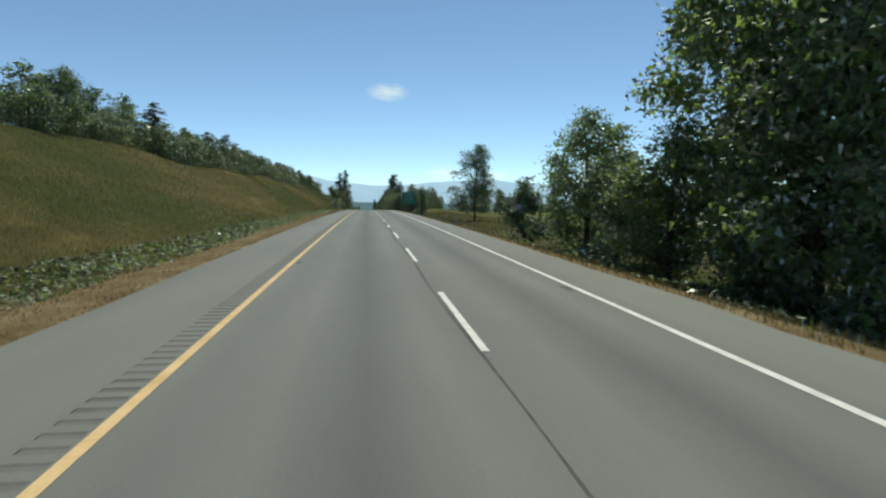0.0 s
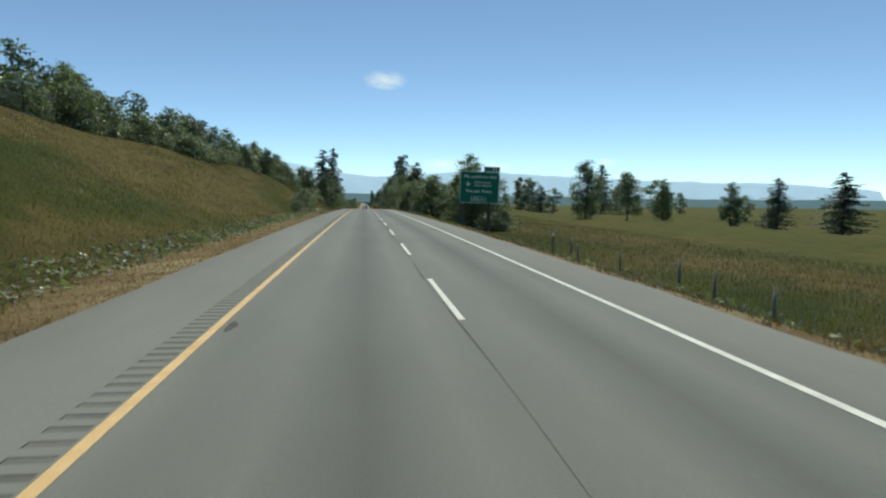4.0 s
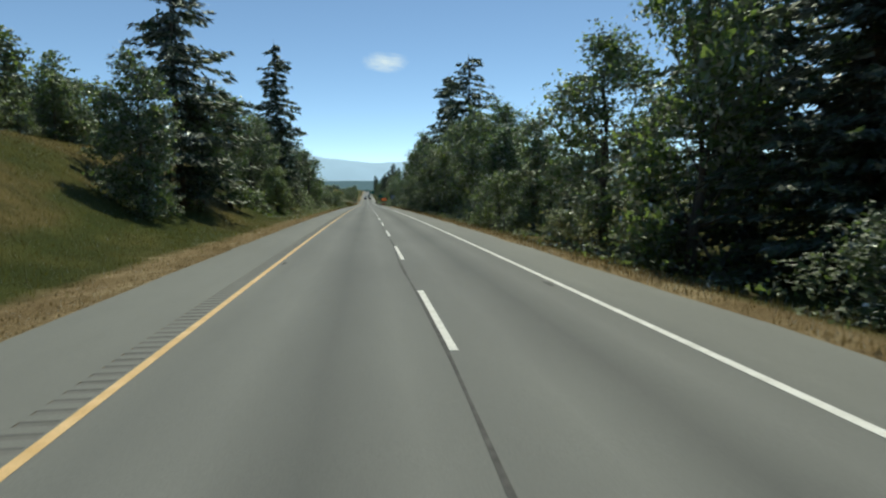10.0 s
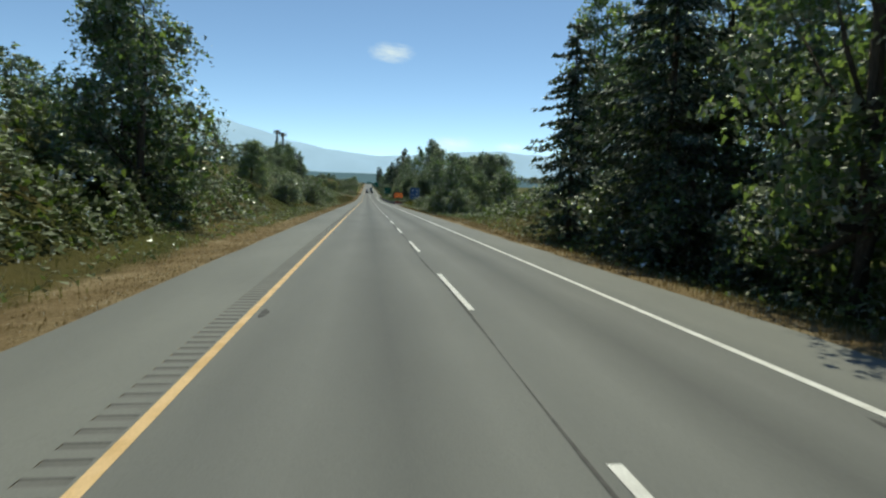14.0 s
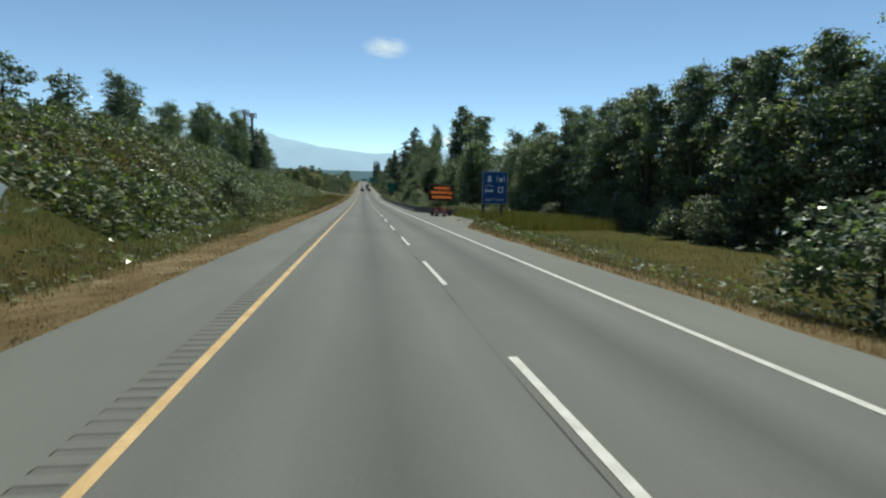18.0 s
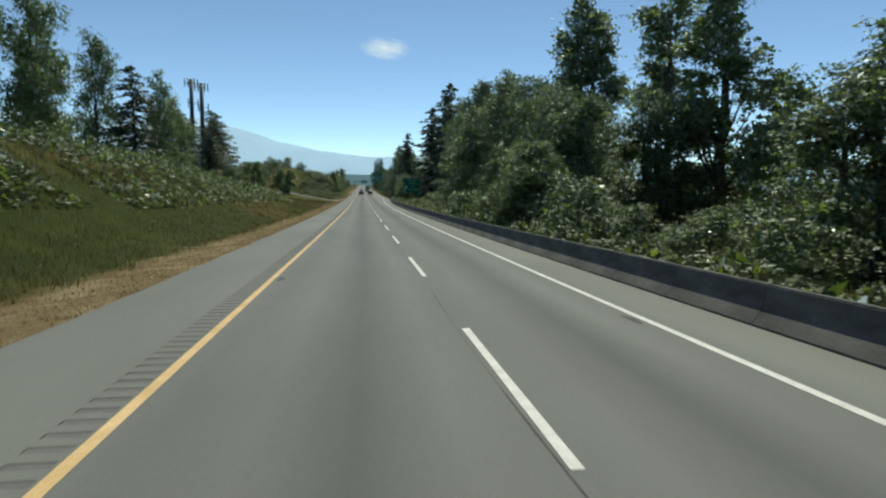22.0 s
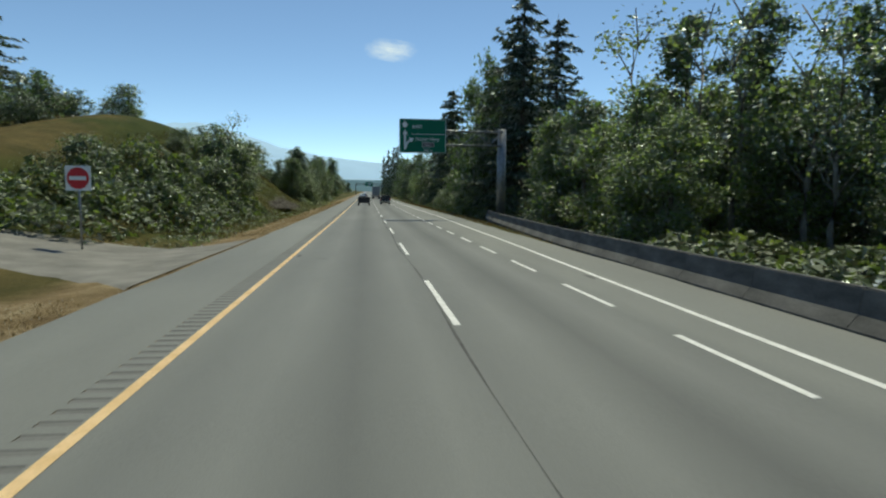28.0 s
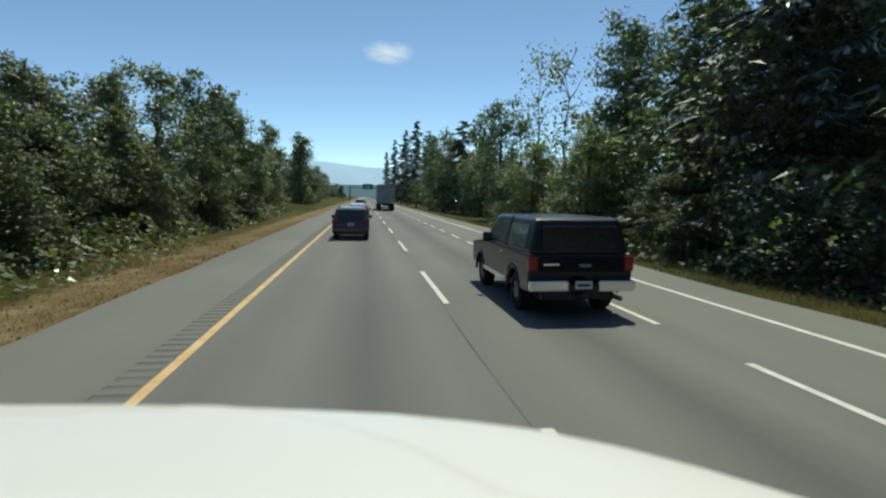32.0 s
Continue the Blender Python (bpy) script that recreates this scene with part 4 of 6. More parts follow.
def barrier_x(y):
    return float(np.interp(y, [545, 548, 556, 710, 735, 750, 770, 795, 803], [13.6, 12.4, 9.6, 9.6, 10.2, 10.95, 11.8, 13.9, 15.2]))


barrier = tagged(new("concrete_barrier"), "weathered grey concrete roadside barrier in jointed sections", "barrier")
y = 545.0
while y < 800:
    ob = new("barrier_section", bar_mesh)
    ob.parent = barrier
    dx = barrier_x(y + 3) - barrier_x(y)
    ob.matrix_basis = pose(barrier_x(y), y, float(road_z(y)) - 0.01, math.degrees(math.atan(road_slope(y))), 0, -math.degrees(math.atan2(dx, 3.0)))
    y += 3.0 * math.cos(math.atan2(dx, 3.0))

# ---- the gravelled opening on the left ----
oy = steps((752, 776, 1.0))
ox = steps((-25, -2.9, 1.6))
OX, OY = np.meshgrid(ox, oy)
wid = np.interp(OX, [-25, -12, -5, -2.9], [2.6, 3.2, 5.5, 8.5])
OYs = 765.0 + (OY - 764.0) / 12.0 * wid + (OX + 3) * -0.12
OZ = land_z(OX, OYs) + 0.035
OZ[[0, -1], :] -= 0.09
tagged(grid_object("side_track", OX, OYs, OZ, PATCH), "pale gravelly asphalt side track joining the shoulder", "track", kind="structure")


# ---- signs ----
def guide_sign():
    s = at_ground("guide_sign", 14.25, 166.5, 8)
    s.scale = (1.03, 1.0, 0.80)
    s.rotation_euler[1] = math.radians(1.0)
    g = float(road_z(166.5)) - ground_at(14.1, 166.5)
    z0, z1 = 2.57 + g, 6.67 + g
    panel = flat_shape("panel", rounded(-2.1, 2.1, z0, z1, 0.22), 0, SIGN_GREEN, s)
    frame_shape("border", -2.06, 2.06, z0 + 0.04, z1 - 0.04, 0.045, -0.007, SIGN_WHITE, panel, "white border")
    tab = flat_shape("exit_tab", rounded(0.4, 2.1, z1 + 0.02, z1 + 0.66, 0.05), 0, SIGN_GREEN, s)
    frame_shape("border", 0.42, 2.08, z1 + 0.04, z1 + 0.64, 0.035, -0.007, SIGN_WHITE, tab, "white border")
    lettering("83", 0.5, SIGN_WHITE, tab, 1.3, -0.006, z1 + 0.16)
    box_part("faded_line", (0.55, 1.1, -0.008, 0.0, z1 + 0.2, z1 + 0.42), plain("dull_green", (0.02, 0.17, 0.10)), tab, 0.0, "dull worn line")
    lettering("Mt Lehman Rd", 0.58, SIGN_WHITE, panel, -1.72, -0.006, z1 - 0.86)
    lettering("Abbotsford", 0.36, SIGN_WHITE, panel, -0.55, -0.006, z1 - 1.5)
    lettering("International", 0.36, SIGN_WHITE, panel, -0.6, -0.006, z1 - 1.88)
    plane = [(-1.55, z1 - 1.64), (-1.28, z1 - 1.60), (-1.36, z1 - 1.34), (-1.28, z1 - 1.34), (-1.10, z1 - 1.60), (-0.95, z1 - 1.62), (-0.95, z1 - 1.68), (-1.10, z1 - 1.70), (-1.28, z1 - 1.94), (-1.36, z1 - 1.94), (-1.28, z1 - 1.70), (-1.55, z1 - 1.68)]
    flat_shape("plane_symbol", plane, -0.008, SIGN_WHITE, panel, "white aeroplane symbol")
    lettering("Fraser Hwy", 0.58, SIGN_WHITE, panel, -1.42, -0.006, z1 - 2.72)
    frame_shape("distance_box", -0.85, 0.65, z0 + 0.32, z0 + 0.86, 0.035, -0.007, SIGN_WHITE, panel, "white outlined box")
    lettering("600 m", 0.42, SIGN_WHITE, panel, -0.1, -0.006, z0 + 0.44, centre=True)
    for x in (-1.75, 1.15):
        box_part("post", (x - 0.12, x + 0.12, 0.02, 0.26, -0.3, z1 - 0.3), BARK, s, 0.01, "dark wooden post")
    return tagged(s, "large green highway guide sign on two wooden posts", "road sign")


def service_sign():
    s = at_ground("service_sign", 15.1, 531.5, 4)
    g = float(road_z(531.5)) - ground_at(15.1, 531.5)
    z0, z1 = 1.55 + g, 4.75 + g
    panel = flat_shape("panel", rounded(-1.3, 1.3, z0, z1, 0.12), 0, SIGN_BLUE, s)
    frame_shape("border", -1.28, 1.28, z0 + 0.02, z1 - 0.02, 0.035, -0.007, SIGN_WHITE, panel, "thin pale border")
    for cx in (-0.58, 0.58):
        for cz in (z1 - 0.72, z1 - 1.78):
            frame_shape("symbol_frame", cx - 0.47, cx + 0.47, cz - 0.47, cz + 0.47, 0.025, -0.007, SIGN_BLUE, panel, "blue symbol frame")
    w = SIGN_WHITE
    z = z1 - 0.72
    flat_shape("fuel_symbol", [(-0.78, z - 0.3), (-0.38, z - 0.3), (-0.44, z + 0.3), (-0.72, z + 0.3)], -0.008, w, panel, "white fuel pump symbol")
    flat_shape("cup_symbol", [(0.46, z - 0.3), (0.72, z - 0.3), (0.82, z + 0.1), (0.36, z + 0.1)], -0.008, w, panel, "white cup symbol")
    for x in (0.2, 0.94):
        box_part("cutlery_symbol", (x - 0.03, x + 0.03, -0.014, -0.004, z - 0.28, z + 0.3), w, panel, 0.0, "white cutlery symbol")
    z = z1 - 1.78
    bm = box(bmesh.new(), -1.0, -0.2, -0.014, -0.004, z - 0.22, z - 0.02)
    box(bm, -1.02, -0.95, -0.013, -0.003, z - 0.32, z + 0.12)
    box(bm, -0.26, -0.19, -0.013, -0.003, z - 0.32, z + 0.02)
    part("bed_symbol", bm, w, panel, "white bed symbol")
    flat_shape("roof_symbol", [(-1.0, z + 0.26), (-0.6, z + 0.42), (-0.2, z + 0.26), (-0.2, z + 0.31), (-0.6, z + 0.48), (-1.0, z + 0.31)], -0.008, w, panel, "white roof symbol")
    box_part("white_symbol", (0.3, 0.86, -0.014, -0.004, z - 0.3, z + 0.3), w, panel, 0.0, "square white symbol")
    flat_shape("dull_disc", [(0.58 + 0.17 * math.cos(a * 0.5236), z + 0.22 * math.sin(a * 0.5236)) for a in range(12)], -0.022, plain("dull_blue_green", (0.05, 0.16, 0.20)), panel, "dull blue-green disc")
    lettering("NEXT EXIT", 0.40, w, panel, 0.0, -0.006, z0 + 0.28, centre=True)
    for x in (-1.1, 0.75):
        box_part("post", (x - 0.1, x + 0.1, 0.02, 0.22, -0.3, z1 - 0.4), BARK, s, 0.01, "dark wooden post")
    return tagged(s, "blue services sign with white symbols on posts", "road sign")


def second_guide_sign():
    s = at_ground("exit_guide_sign", 14.4, 725.0, 4)
    g = float(road_z(725)) - ground_at(14.4, 725)
    z0, z1 = 2.4 + g, 6.1 + g
    panel = flat_shape("panel", rounded(-2.0, 2.0, z0, z1, 0.15), 0, SIGN_GREEN, s)
    frame_shape("border", -1.97, 1.97, z0 + 0.03, z1 - 0.03, 0.04, -0.007, SIGN_WHITE, panel, "pale border")
    arrow = [(-1.75, z0 + 0.25), (-1.55, z0 + 0.25), (-1.5, z0 + 0.9), (-1.2, z0 + 1.35), (-1.05, z0 + 1.25), (-1.05, z0 + 1.75), (-1.5, z0 + 1.65), (-1.35, z0 + 1.5), (-1.68, z0 + 1.0)]
    flat_shape("arrow", arrow, -0.008, SIGN_WHITE, panel, "white bent arrow")
    # text bars: white dulled to green-grey, the sign's shade put into the colour
    dull = plain("shaded_line", (0.16, 0.30, 0.24))
    for z, a, b in ((z1 - 0.55, -0.9, 1.5), (z1 - 1.25, -0.6, 1.2), (z1 - 2.0, 0.0, 0.8), (z1 - 2.8, -0.8, 1.4)):
        box_part("faded_line", (a, b, -0.012, -0.002, z - 0.13, z + 0.13), dull, panel, 0.0, "dull unreadable line")
    for x in (-1.6, 1.4):
        box_part("post", (x - 0.1, x + 0.1, 0.02, 0.22, -0.3, z1 - 0.4), DARK_STEEL, s, 0.01, "dark post")
    return tagged(s, "green exit guide sign behind the concrete barrier", "road sign")


def gantry_sign():
    y0 = 797.2
    s = new("cantilever_sign")
    s.matrix_basis = pose(15.2, y0, ground_at(15.2, y0))
    b = float(road_z(y0)) - ground_at(15.2, y0)
    rod("column", (0, 0, -0.2), (0, 0, 8.3 + b), 0.46, STEEL, s, 8, "thick grey steel column, slightly tapered", 0.40)
    box_part("base_plate", (-0.65, 0.65, -0.65, 0.65, 0.0, 0.08), STEEL, s)
    for a in range(4):
        rod("bolt", (0.75 * math.cos(a * 1.57 + 0.78), 0.75 * math.sin(a * 1.57 + 0.78), 0.05), (0.75 * math.cos(a * 1.57 + 0.78), 0.75 * math.sin(a * 1.57 + 0.78), 0.2), 0.03, STEEL, s, 6)
    zt, zb = 8.0 + b, 6.75 + b
    for yy in (-0.35, 0.35):
        rod("chord", (0.0, yy, zt), (-9.4, yy, zt), 0.075, STEEL, s, 8, "pale steel tube")
        rod("chord", (0.0, yy, zb), (-9.4, yy, zb), 0.075, STEEL, s, 8, "pale steel tube")
    for k in range(8):
        xa, xb = -9.4 + k * 1.17, -9.4 + (k + 1) * 1.17
        za, zc = (zb, zt) if k % 2 else (zt, zb)
        for yy in (-0.35, 0.35):
            rod("brace", (xa, yy, za), (xb, yy, zc), 0.04, STEEL, s, 6)
    z0, z1 = 5.95 + b, 9.0 + b
    x0, x1 = -9.55, -5.3
    panel = flat_shape("panel", rounded(x0, x1, z0, z1, 0.15), -0.5, SIGN_GREEN, s)
    frame_shape("border", x0 + 0.03, x1 - 0.03, z0 + 0.03, z1 - 0.03, 0.04, -0.507, SIGN_WHITE, panel, "white border")
    box_part("divider", (x0 + 1.05, x1 - 0.05, -0.512, -0.501, z0 + 1.68, z0 + 1.72), SIGN_WHITE, panel, 0.0, "thin white line")
    lettering("EAST", 0.42, SIGN_WHITE, panel, x0 + 1.15, -0.506, z1 - 0.85)
    lettering("Fraser Hwy", 0.46, SIGN_WHITE, panel, x0 + 1.45, -0.506, z0 + 1.12)
    box_part("badge", (x0 + 2.1, x0 + 3.15, -0.512, -0.501, z0 + 0.58, z0 + 0.95), SIGN_BLACK, panel, 0.0, "small black badge")
    frame_shape("badge_border", x0 + 2.08, x0 + 3.17, z0 + 0.56, z0 + 0.97, 0.03, -0.516, SIGN_WHITE, panel, "white badge border")
    lettering("EAST", 0.30, SIGN_WHITE, panel, x0 + 2.62, -0.520, z0 + 0.66, centre=True)
    lettering("400 m", 0.32, SIGN_WHITE, panel, x0 + 2.62, -0.506, z0 + 0.15, centre=True)
    up = [(0.42, z0 + 0.3), (0.6, z0 + 0.3), (0.6, z0 + 1.65), (0.75, z0 + 1.65), (0.51, z0 + 2.1), (0.27, z0 + 1.65), (0.42, z0 + 1.65)]
    flat_shape("arrow", [(x0 + a, c) for a, c in up], -0.508, SIGN_WHITE, panel, "white arrow")
    off = [(0.56, z0 + 0.45), (0.66, z0 + 0.45), (0.75, z0 + 0.85), (1.0, z0 + 1.08), (1.06, z0 + 0.92), (1.32, z0 + 1.3), (0.88, z0 + 1.38), (0.95, z0 + 1.22), (0.64, z0 + 0.95)]
    flat_shape("arrow", [(x0 + a, c) for a, c in off], -0.514, SIGN_WHITE, panel, "white arrow")
    crest = [(0.25, z1 - 0.5), (0.38, z1 - 0.32), (0.5, z1 - 0.2), (0.62, z1 - 0.32), (0.75, z1 - 0.5), (0.66, z1 - 0.72), (0.5, z1 - 0.82), (0.34, z1 - 0.72)]
    flat_shape("route_crest", [(x0 + a, c) for a, c in crest], -0.508, SIGN_WHITE, panel, "plain white route crest")
    return tagged(s, "overhead green sign on a grey steel cantilever truss", "road sign")


def far_overhead_sign(y0):
    s = new("overhead_sign")
    s.matrix_basis = pose(0, y0, float(road_z(y0)))
    for x in (-4.2, 13.2):
        rod("post", (x, 0, -0.3), (x, 0, 7.6), 0.28, DARK_STEEL, s, 10, "dark steel post")
    for z in (6.3, 7.4):
        rod("chord", (-4.2, 0, z), (13.2, 0, z), 0.12, DARK_STEEL, s, 8)
    for k in range(8):
        x = -4.2 + k * 2.175
        rod("brace", (x, 0, 6.3 if k % 2 else 7.4), (x + 2.175, 0, 7.4 if k % 2 else 6.3), 0.07, DARK_STEEL, s, 6)
    panel = box_part("panel", (2.2, 7.2, -0.3, -0.2, 5.6, 8.3), SIGN_GREEN, s, 0.02, "green panel")
    for k, w in enumerate((3.4, 2.6)):
        box_part("text_bar", (4.7 - w / 2, 4.7 + w / 2, -0.312, -0.302, 7.2 - k * 0.9, 7.5 - k * 0.9), SIGN_WHITE, panel, 0.0, "plain white bar")
    return tagged(s, "green overhead sign on a dark steel span far ahead", "road sign")


def no_entry_sign():
    s = at_ground("no_entry_sign", -8.2, 766.8, -4)
    g = float(road_z(766.8)) - ground_at(-8.2, 766.8)
    z0, z1 = 2.25 + g, 3.2 + g
    panel = flat_shape("panel", rounded(-0.48, 0.48, z0, z1, 0.05), 0, SIGN_WHITE, s, "white square plate")
    zc = (z0 + z1) / 2
    flat_shape("disc", [(0.41 * math.cos(a * 0.196), zc + 0.41 * math.sin(a * 0.196)) for a in range(32)], -0.008, SIGN_RED, panel, "red disc")
    box_part("bar", (-0.31, 0.31, -0.020, -0.010, zc - 0.075, zc + 0.075), SIGN_WHITE, panel, 0.0, "white bar")
    rod("post", (0, 0.05, -0.3), (0, 0.05, z1 - 0.1), 0.04, STEEL, s)
    return tagged(s, "no-entry sign, red disc on a white plate", "road sign")


ORANGE = surface("orange_plastic", (0.50, 0.10, 0.03), (0.66, 0.16, 0.05), 3.0, 0.5, bump=0.05)
RUST_RED = surface("red_painted_steel", (0.28, 0.05, 0.03), (0.42, 0.09, 0.05), 4.0, 0.55, bump=0.1)
RUBBER = surface("rubber", (0.012, 0.012, 0.012), (0.028, 0.028, 0.028), 8.0, 0.8, bump=0.1)
RIM = surface("wheel_alloy", (0.25, 0.25, 0.26), (0.4, 0.4, 0.41), 6.0, 0.35, 0.8, 0.03)
CHROME = plain("chrome", (0.75, 0.76, 0.78), 0.18, 1.0)
GLASS_DARK = plain("tinted_glass", (0.015, 0.018, 0.02), 0.06, 0.0, 0.8)
LAMP_RED = plain("red_lens", (0.28, 0.01, 0.012), 0.15)
LAMP_CLEAR = plain("clear_lens", (0.6, 0.62, 0.62), 0.1)


def wheel(parent, x, y, r, w, name="wheel"):
    hub = new(name, None)
    bm = bmesh.new()
    n = 28
    prof = [(-w / 2, r * 0.62), (-w / 2, r * 0.93), (-w * 0.36, r), (w * 0.36, r), (w / 2, r * 0.93), (w / 2, r * 0.62)]
    ringv = [[bm.verts.new((px, pr * math.cos(2 * math.pi * k / n), pr * math.sin(2 * math.pi * k / n))) for px, pr in prof] for k in range(n)]
    for k in range(n):
        a, b = ringv[k], ringv[(k + 1) % n]
        for i in range(len(prof) - 1):
            bm.faces.new((a[i], b[i], b[i + 1], a[i + 1]))
    bmesh.ops.recalc_face_normals(bm, faces=bm.faces[:])
    me = bpy.data.meshes.new("tyre")
    bm.to_mesh(me)
    bm.free()
    me.materials.append(RUBBER)
    bpy.data.objects.remove(hub)
    tyre = new(name, me)
    tyre.parent = parent
    tyre.location = (x, y, r)
    tyre["label"] = "black rubber tyre"
    bm = bmesh.new()
    tube(bm, [(-w * 0.40, 0, 0), (w * 0.40, 0, 0)], [r * 0.63, r * 0.63], 24)
    for k in range(5):
        a = 2 * math.pi * k / 5
        c, s_ = math.cos(a) * r * 0.36, math.sin(a) * r * 0.36
        tube(bm, [(-w * 0.46, c, s_), (w * 0.46, c, s_)], [r * 0.13, r * 0.13], 8)
    part("rim", bm, RIM, tyre, "grey alloy rim", True)
    return tyre


def message_trailer():
    y0, x0 = 541.4, 11.1
    s = new("message_trailer")
    s.matrix_basis = pose(x0, y0, float(road_z(y0)), math.degrees(math.atan(road_slope(y0))), 0, 6)
    board = box_part("board", (-1.55, 1.35, -0.14, 0.10, 1.72, 3.50), SIGN_BLACK, s, 0.02, "dark matrix board with anti-glare fins")
    frame_shape("board_frame", -1.60, 1.40, 1.67, 3.55, 0.05, -0.30, plain("amber_frame", (0.32, 0.15, 0.05), 0.6), board, "dull amber board frame")
    board.rotation_euler[1] = math.radians(1.5)
    dim, lit = plain("dim_matrix", (0.16, 0.05, 0.02), 0.5), plain("amber_lamps", (0.70, 0.20, 0.06), 0.5, glow=0.95)
    for k, (x0_, x1_) in enumerate(((-1.15, 0.95), (-1.3, 1.1), (-0.95, 0.8))):
        z = 1.92 + k * 0.52
        row = box_part("matrix_row", (-1.42, 1.22, -0.150, -0.141, z, z + 0.40), dim, board, 0.0, "dim dot-matrix row")
        x, n = x0_, 0
        while x < x1_:
            w = (0.16, 0.10, 0.21, 0.13)[n % 4]
            box_part("lamp_block", (x, x + w, -0.158, -0.151, z + 0.06, z + 0.34), lit, row, 0.0, "amber lamp block")
            x, n = x + w + 0.06, n + 1
    # added fins, no part of such a board: they block the lamps' glow off-axis
    bm = bmesh.new()
    for k in range(40):
        x = -1.50 + k * 0.072
        box(bm, x - 0.005, x + 0.005, -0.295, -0.165, 1.74, 3.48)
    part("anti_glare_screen", bm, surface("matt_fin_black", (0.085, 0.088, 0.072), (0.135, 0.138, 0.112), 3.0, 0.95, bump=0.0, spec=0.05), board, "thin dusty dark grey upright fins")
    box_part("mast", (-0.18, -0.06, -0.05, 0.07, 0.5, 1.8), plain("ochre_mast", (0.10, 0.07, 0.025), 0.6), s, 0.01, "dull ochre mast")
    box_part("chassis", (-0.95, 0.95, -1.0, 1.1, 0.42, 0.56), RUST_RED, s, 0.02)
    box_part("battery_box", (-0.7, -0.2, -0.75, 0.1, 0.56, 1.02), RUST_RED, s, 0.04)
    box_part("cabinet", (0.1, 0.75, -0.6, 0.5, 0.56, 0.82), RUST_RED, s, 0.03)
    wheel(s, -1.05, 0.1, 0.33, 0.20)
    wheel(s, 1.05, 0.1, 0.33, 0.20)
    for x in (-1.05, 1.05):
        box_part("mudguard", (x - 0.13, x + 0.13, -0.33, 0.53, 0.68, 0.73), RUST_RED, s, 0.02)
    rod("jack", (-1.35, -0.9, 0.0), (-1.35, -0.9, 0.8), 0.035, STEEL, s)
    rod("jack", (1.2, -0.9, 0.0), (1.2, -0.9, 0.8), 0.035, STEEL, s)
    box_part("drawbar", (-0.06, 0.06, 1.0, 2.3, 0.44, 0.54), RUST_RED, s)
    return tagged(s, "red trailer carrying a dark message board with amber lamps", "message board")


def drum(x, y):
    s = new("traffic_drum")
    s.matrix_basis = pose(x, y, float(road_z(y)))
    rod("foot", (0, 0, 0), (0, 0, 0.07), 0.36, RUBBER, s, 18, "black rubber base")
    for k in range(5):
        z = 0.07 + k * 0.18
        r = 0.28 - 0.012 * k
        # band colours are dulled for dirt and for the drum's backlit shade
        rod("band", (0, 0, z), (0, 0, z + 0.18), r, plain("worn_shaded_orange", (0.33, 0.065, 0.028), 0.6) if k % 2 == 0 else plain("dirty_shaded_white", (0.36, 0.29, 0.26), 0.6), s, 18, "orange band" if k % 2 == 0 else "white reflective band", r - 0.012)
    s.scale = (0.84, 0.84, 0.86)
    return tagged(s, "orange and white striped plastic traffic drum", "traffic drum", "drums round the trailer")


def billboard():
    s = at_ground("flag_billboard", 29.7, 112.3, -30)
    g = float(road_z(112.3)) - ground_at(29.7, 112.3)
    z0, z1 = 0.42 + g, 2.95 + g
    # the white is greyed to carry the board's backlit shade; the red has faded
    board_white, red = plain("faded_white_board", (0.40, 0.39, 0.40), 0.6), plain("faded_red", (0.28, 0.075, 0.085), 0.6)
    board = box_part("board", (-2.6, 2.6, 0.0, 0.12, z0, z1), board_white, s, 0.01, "faded white board")
    box_part("red_stripe", (-1.75, -0.95, -0.010, -0.001, z0 + 0.35, z1 - 0.3), red, board, 0.0, "red upright stripe")
    box_part("red_stripe", (0.55, 1.35, -0.010, -0.001, z0 + 0.35, z1 - 0.3), red, board, 0.0, "red upright stripe")
    zc = (z0 + z1) / 2
    leaf = [(0, -0.55), (0.04, -0.28), (0.34, -0.32), (0.28, -0.2), (0.55, 0.05), (0.47, 0.1), (0.5, 0.28), (0.32, 0.24), (0.28, 0.33), (0.14, 0.15), (0.16, 0.5), (0.08, 0.44), (0, 0.62)]
    pts = [(a - 0.2, zc + c) for a, c in leaf] + [(-a - 0.2, zc + c) for a, c in reversed(leaf[1:-1])]
    flat_shape("leaf_emblem", pts, -0.010, red, board, "red maple leaf")
    box_part("cap", (-2.65, 2.65, -0.05, 0.2, z1, z1 + 0.12), DARK_STEEL, s, 0.0, "dark top rail")
    for x in (-2.0, 0.0, 2.0):
        box_part("post", (x - 0.08, x + 0.08, 0.13, 0.29, -0.3, z1), BARK, s, 0.01, "wooden post")
    return tagged(s, "white roadside billboard with a red maple leaf flag", "billboard")


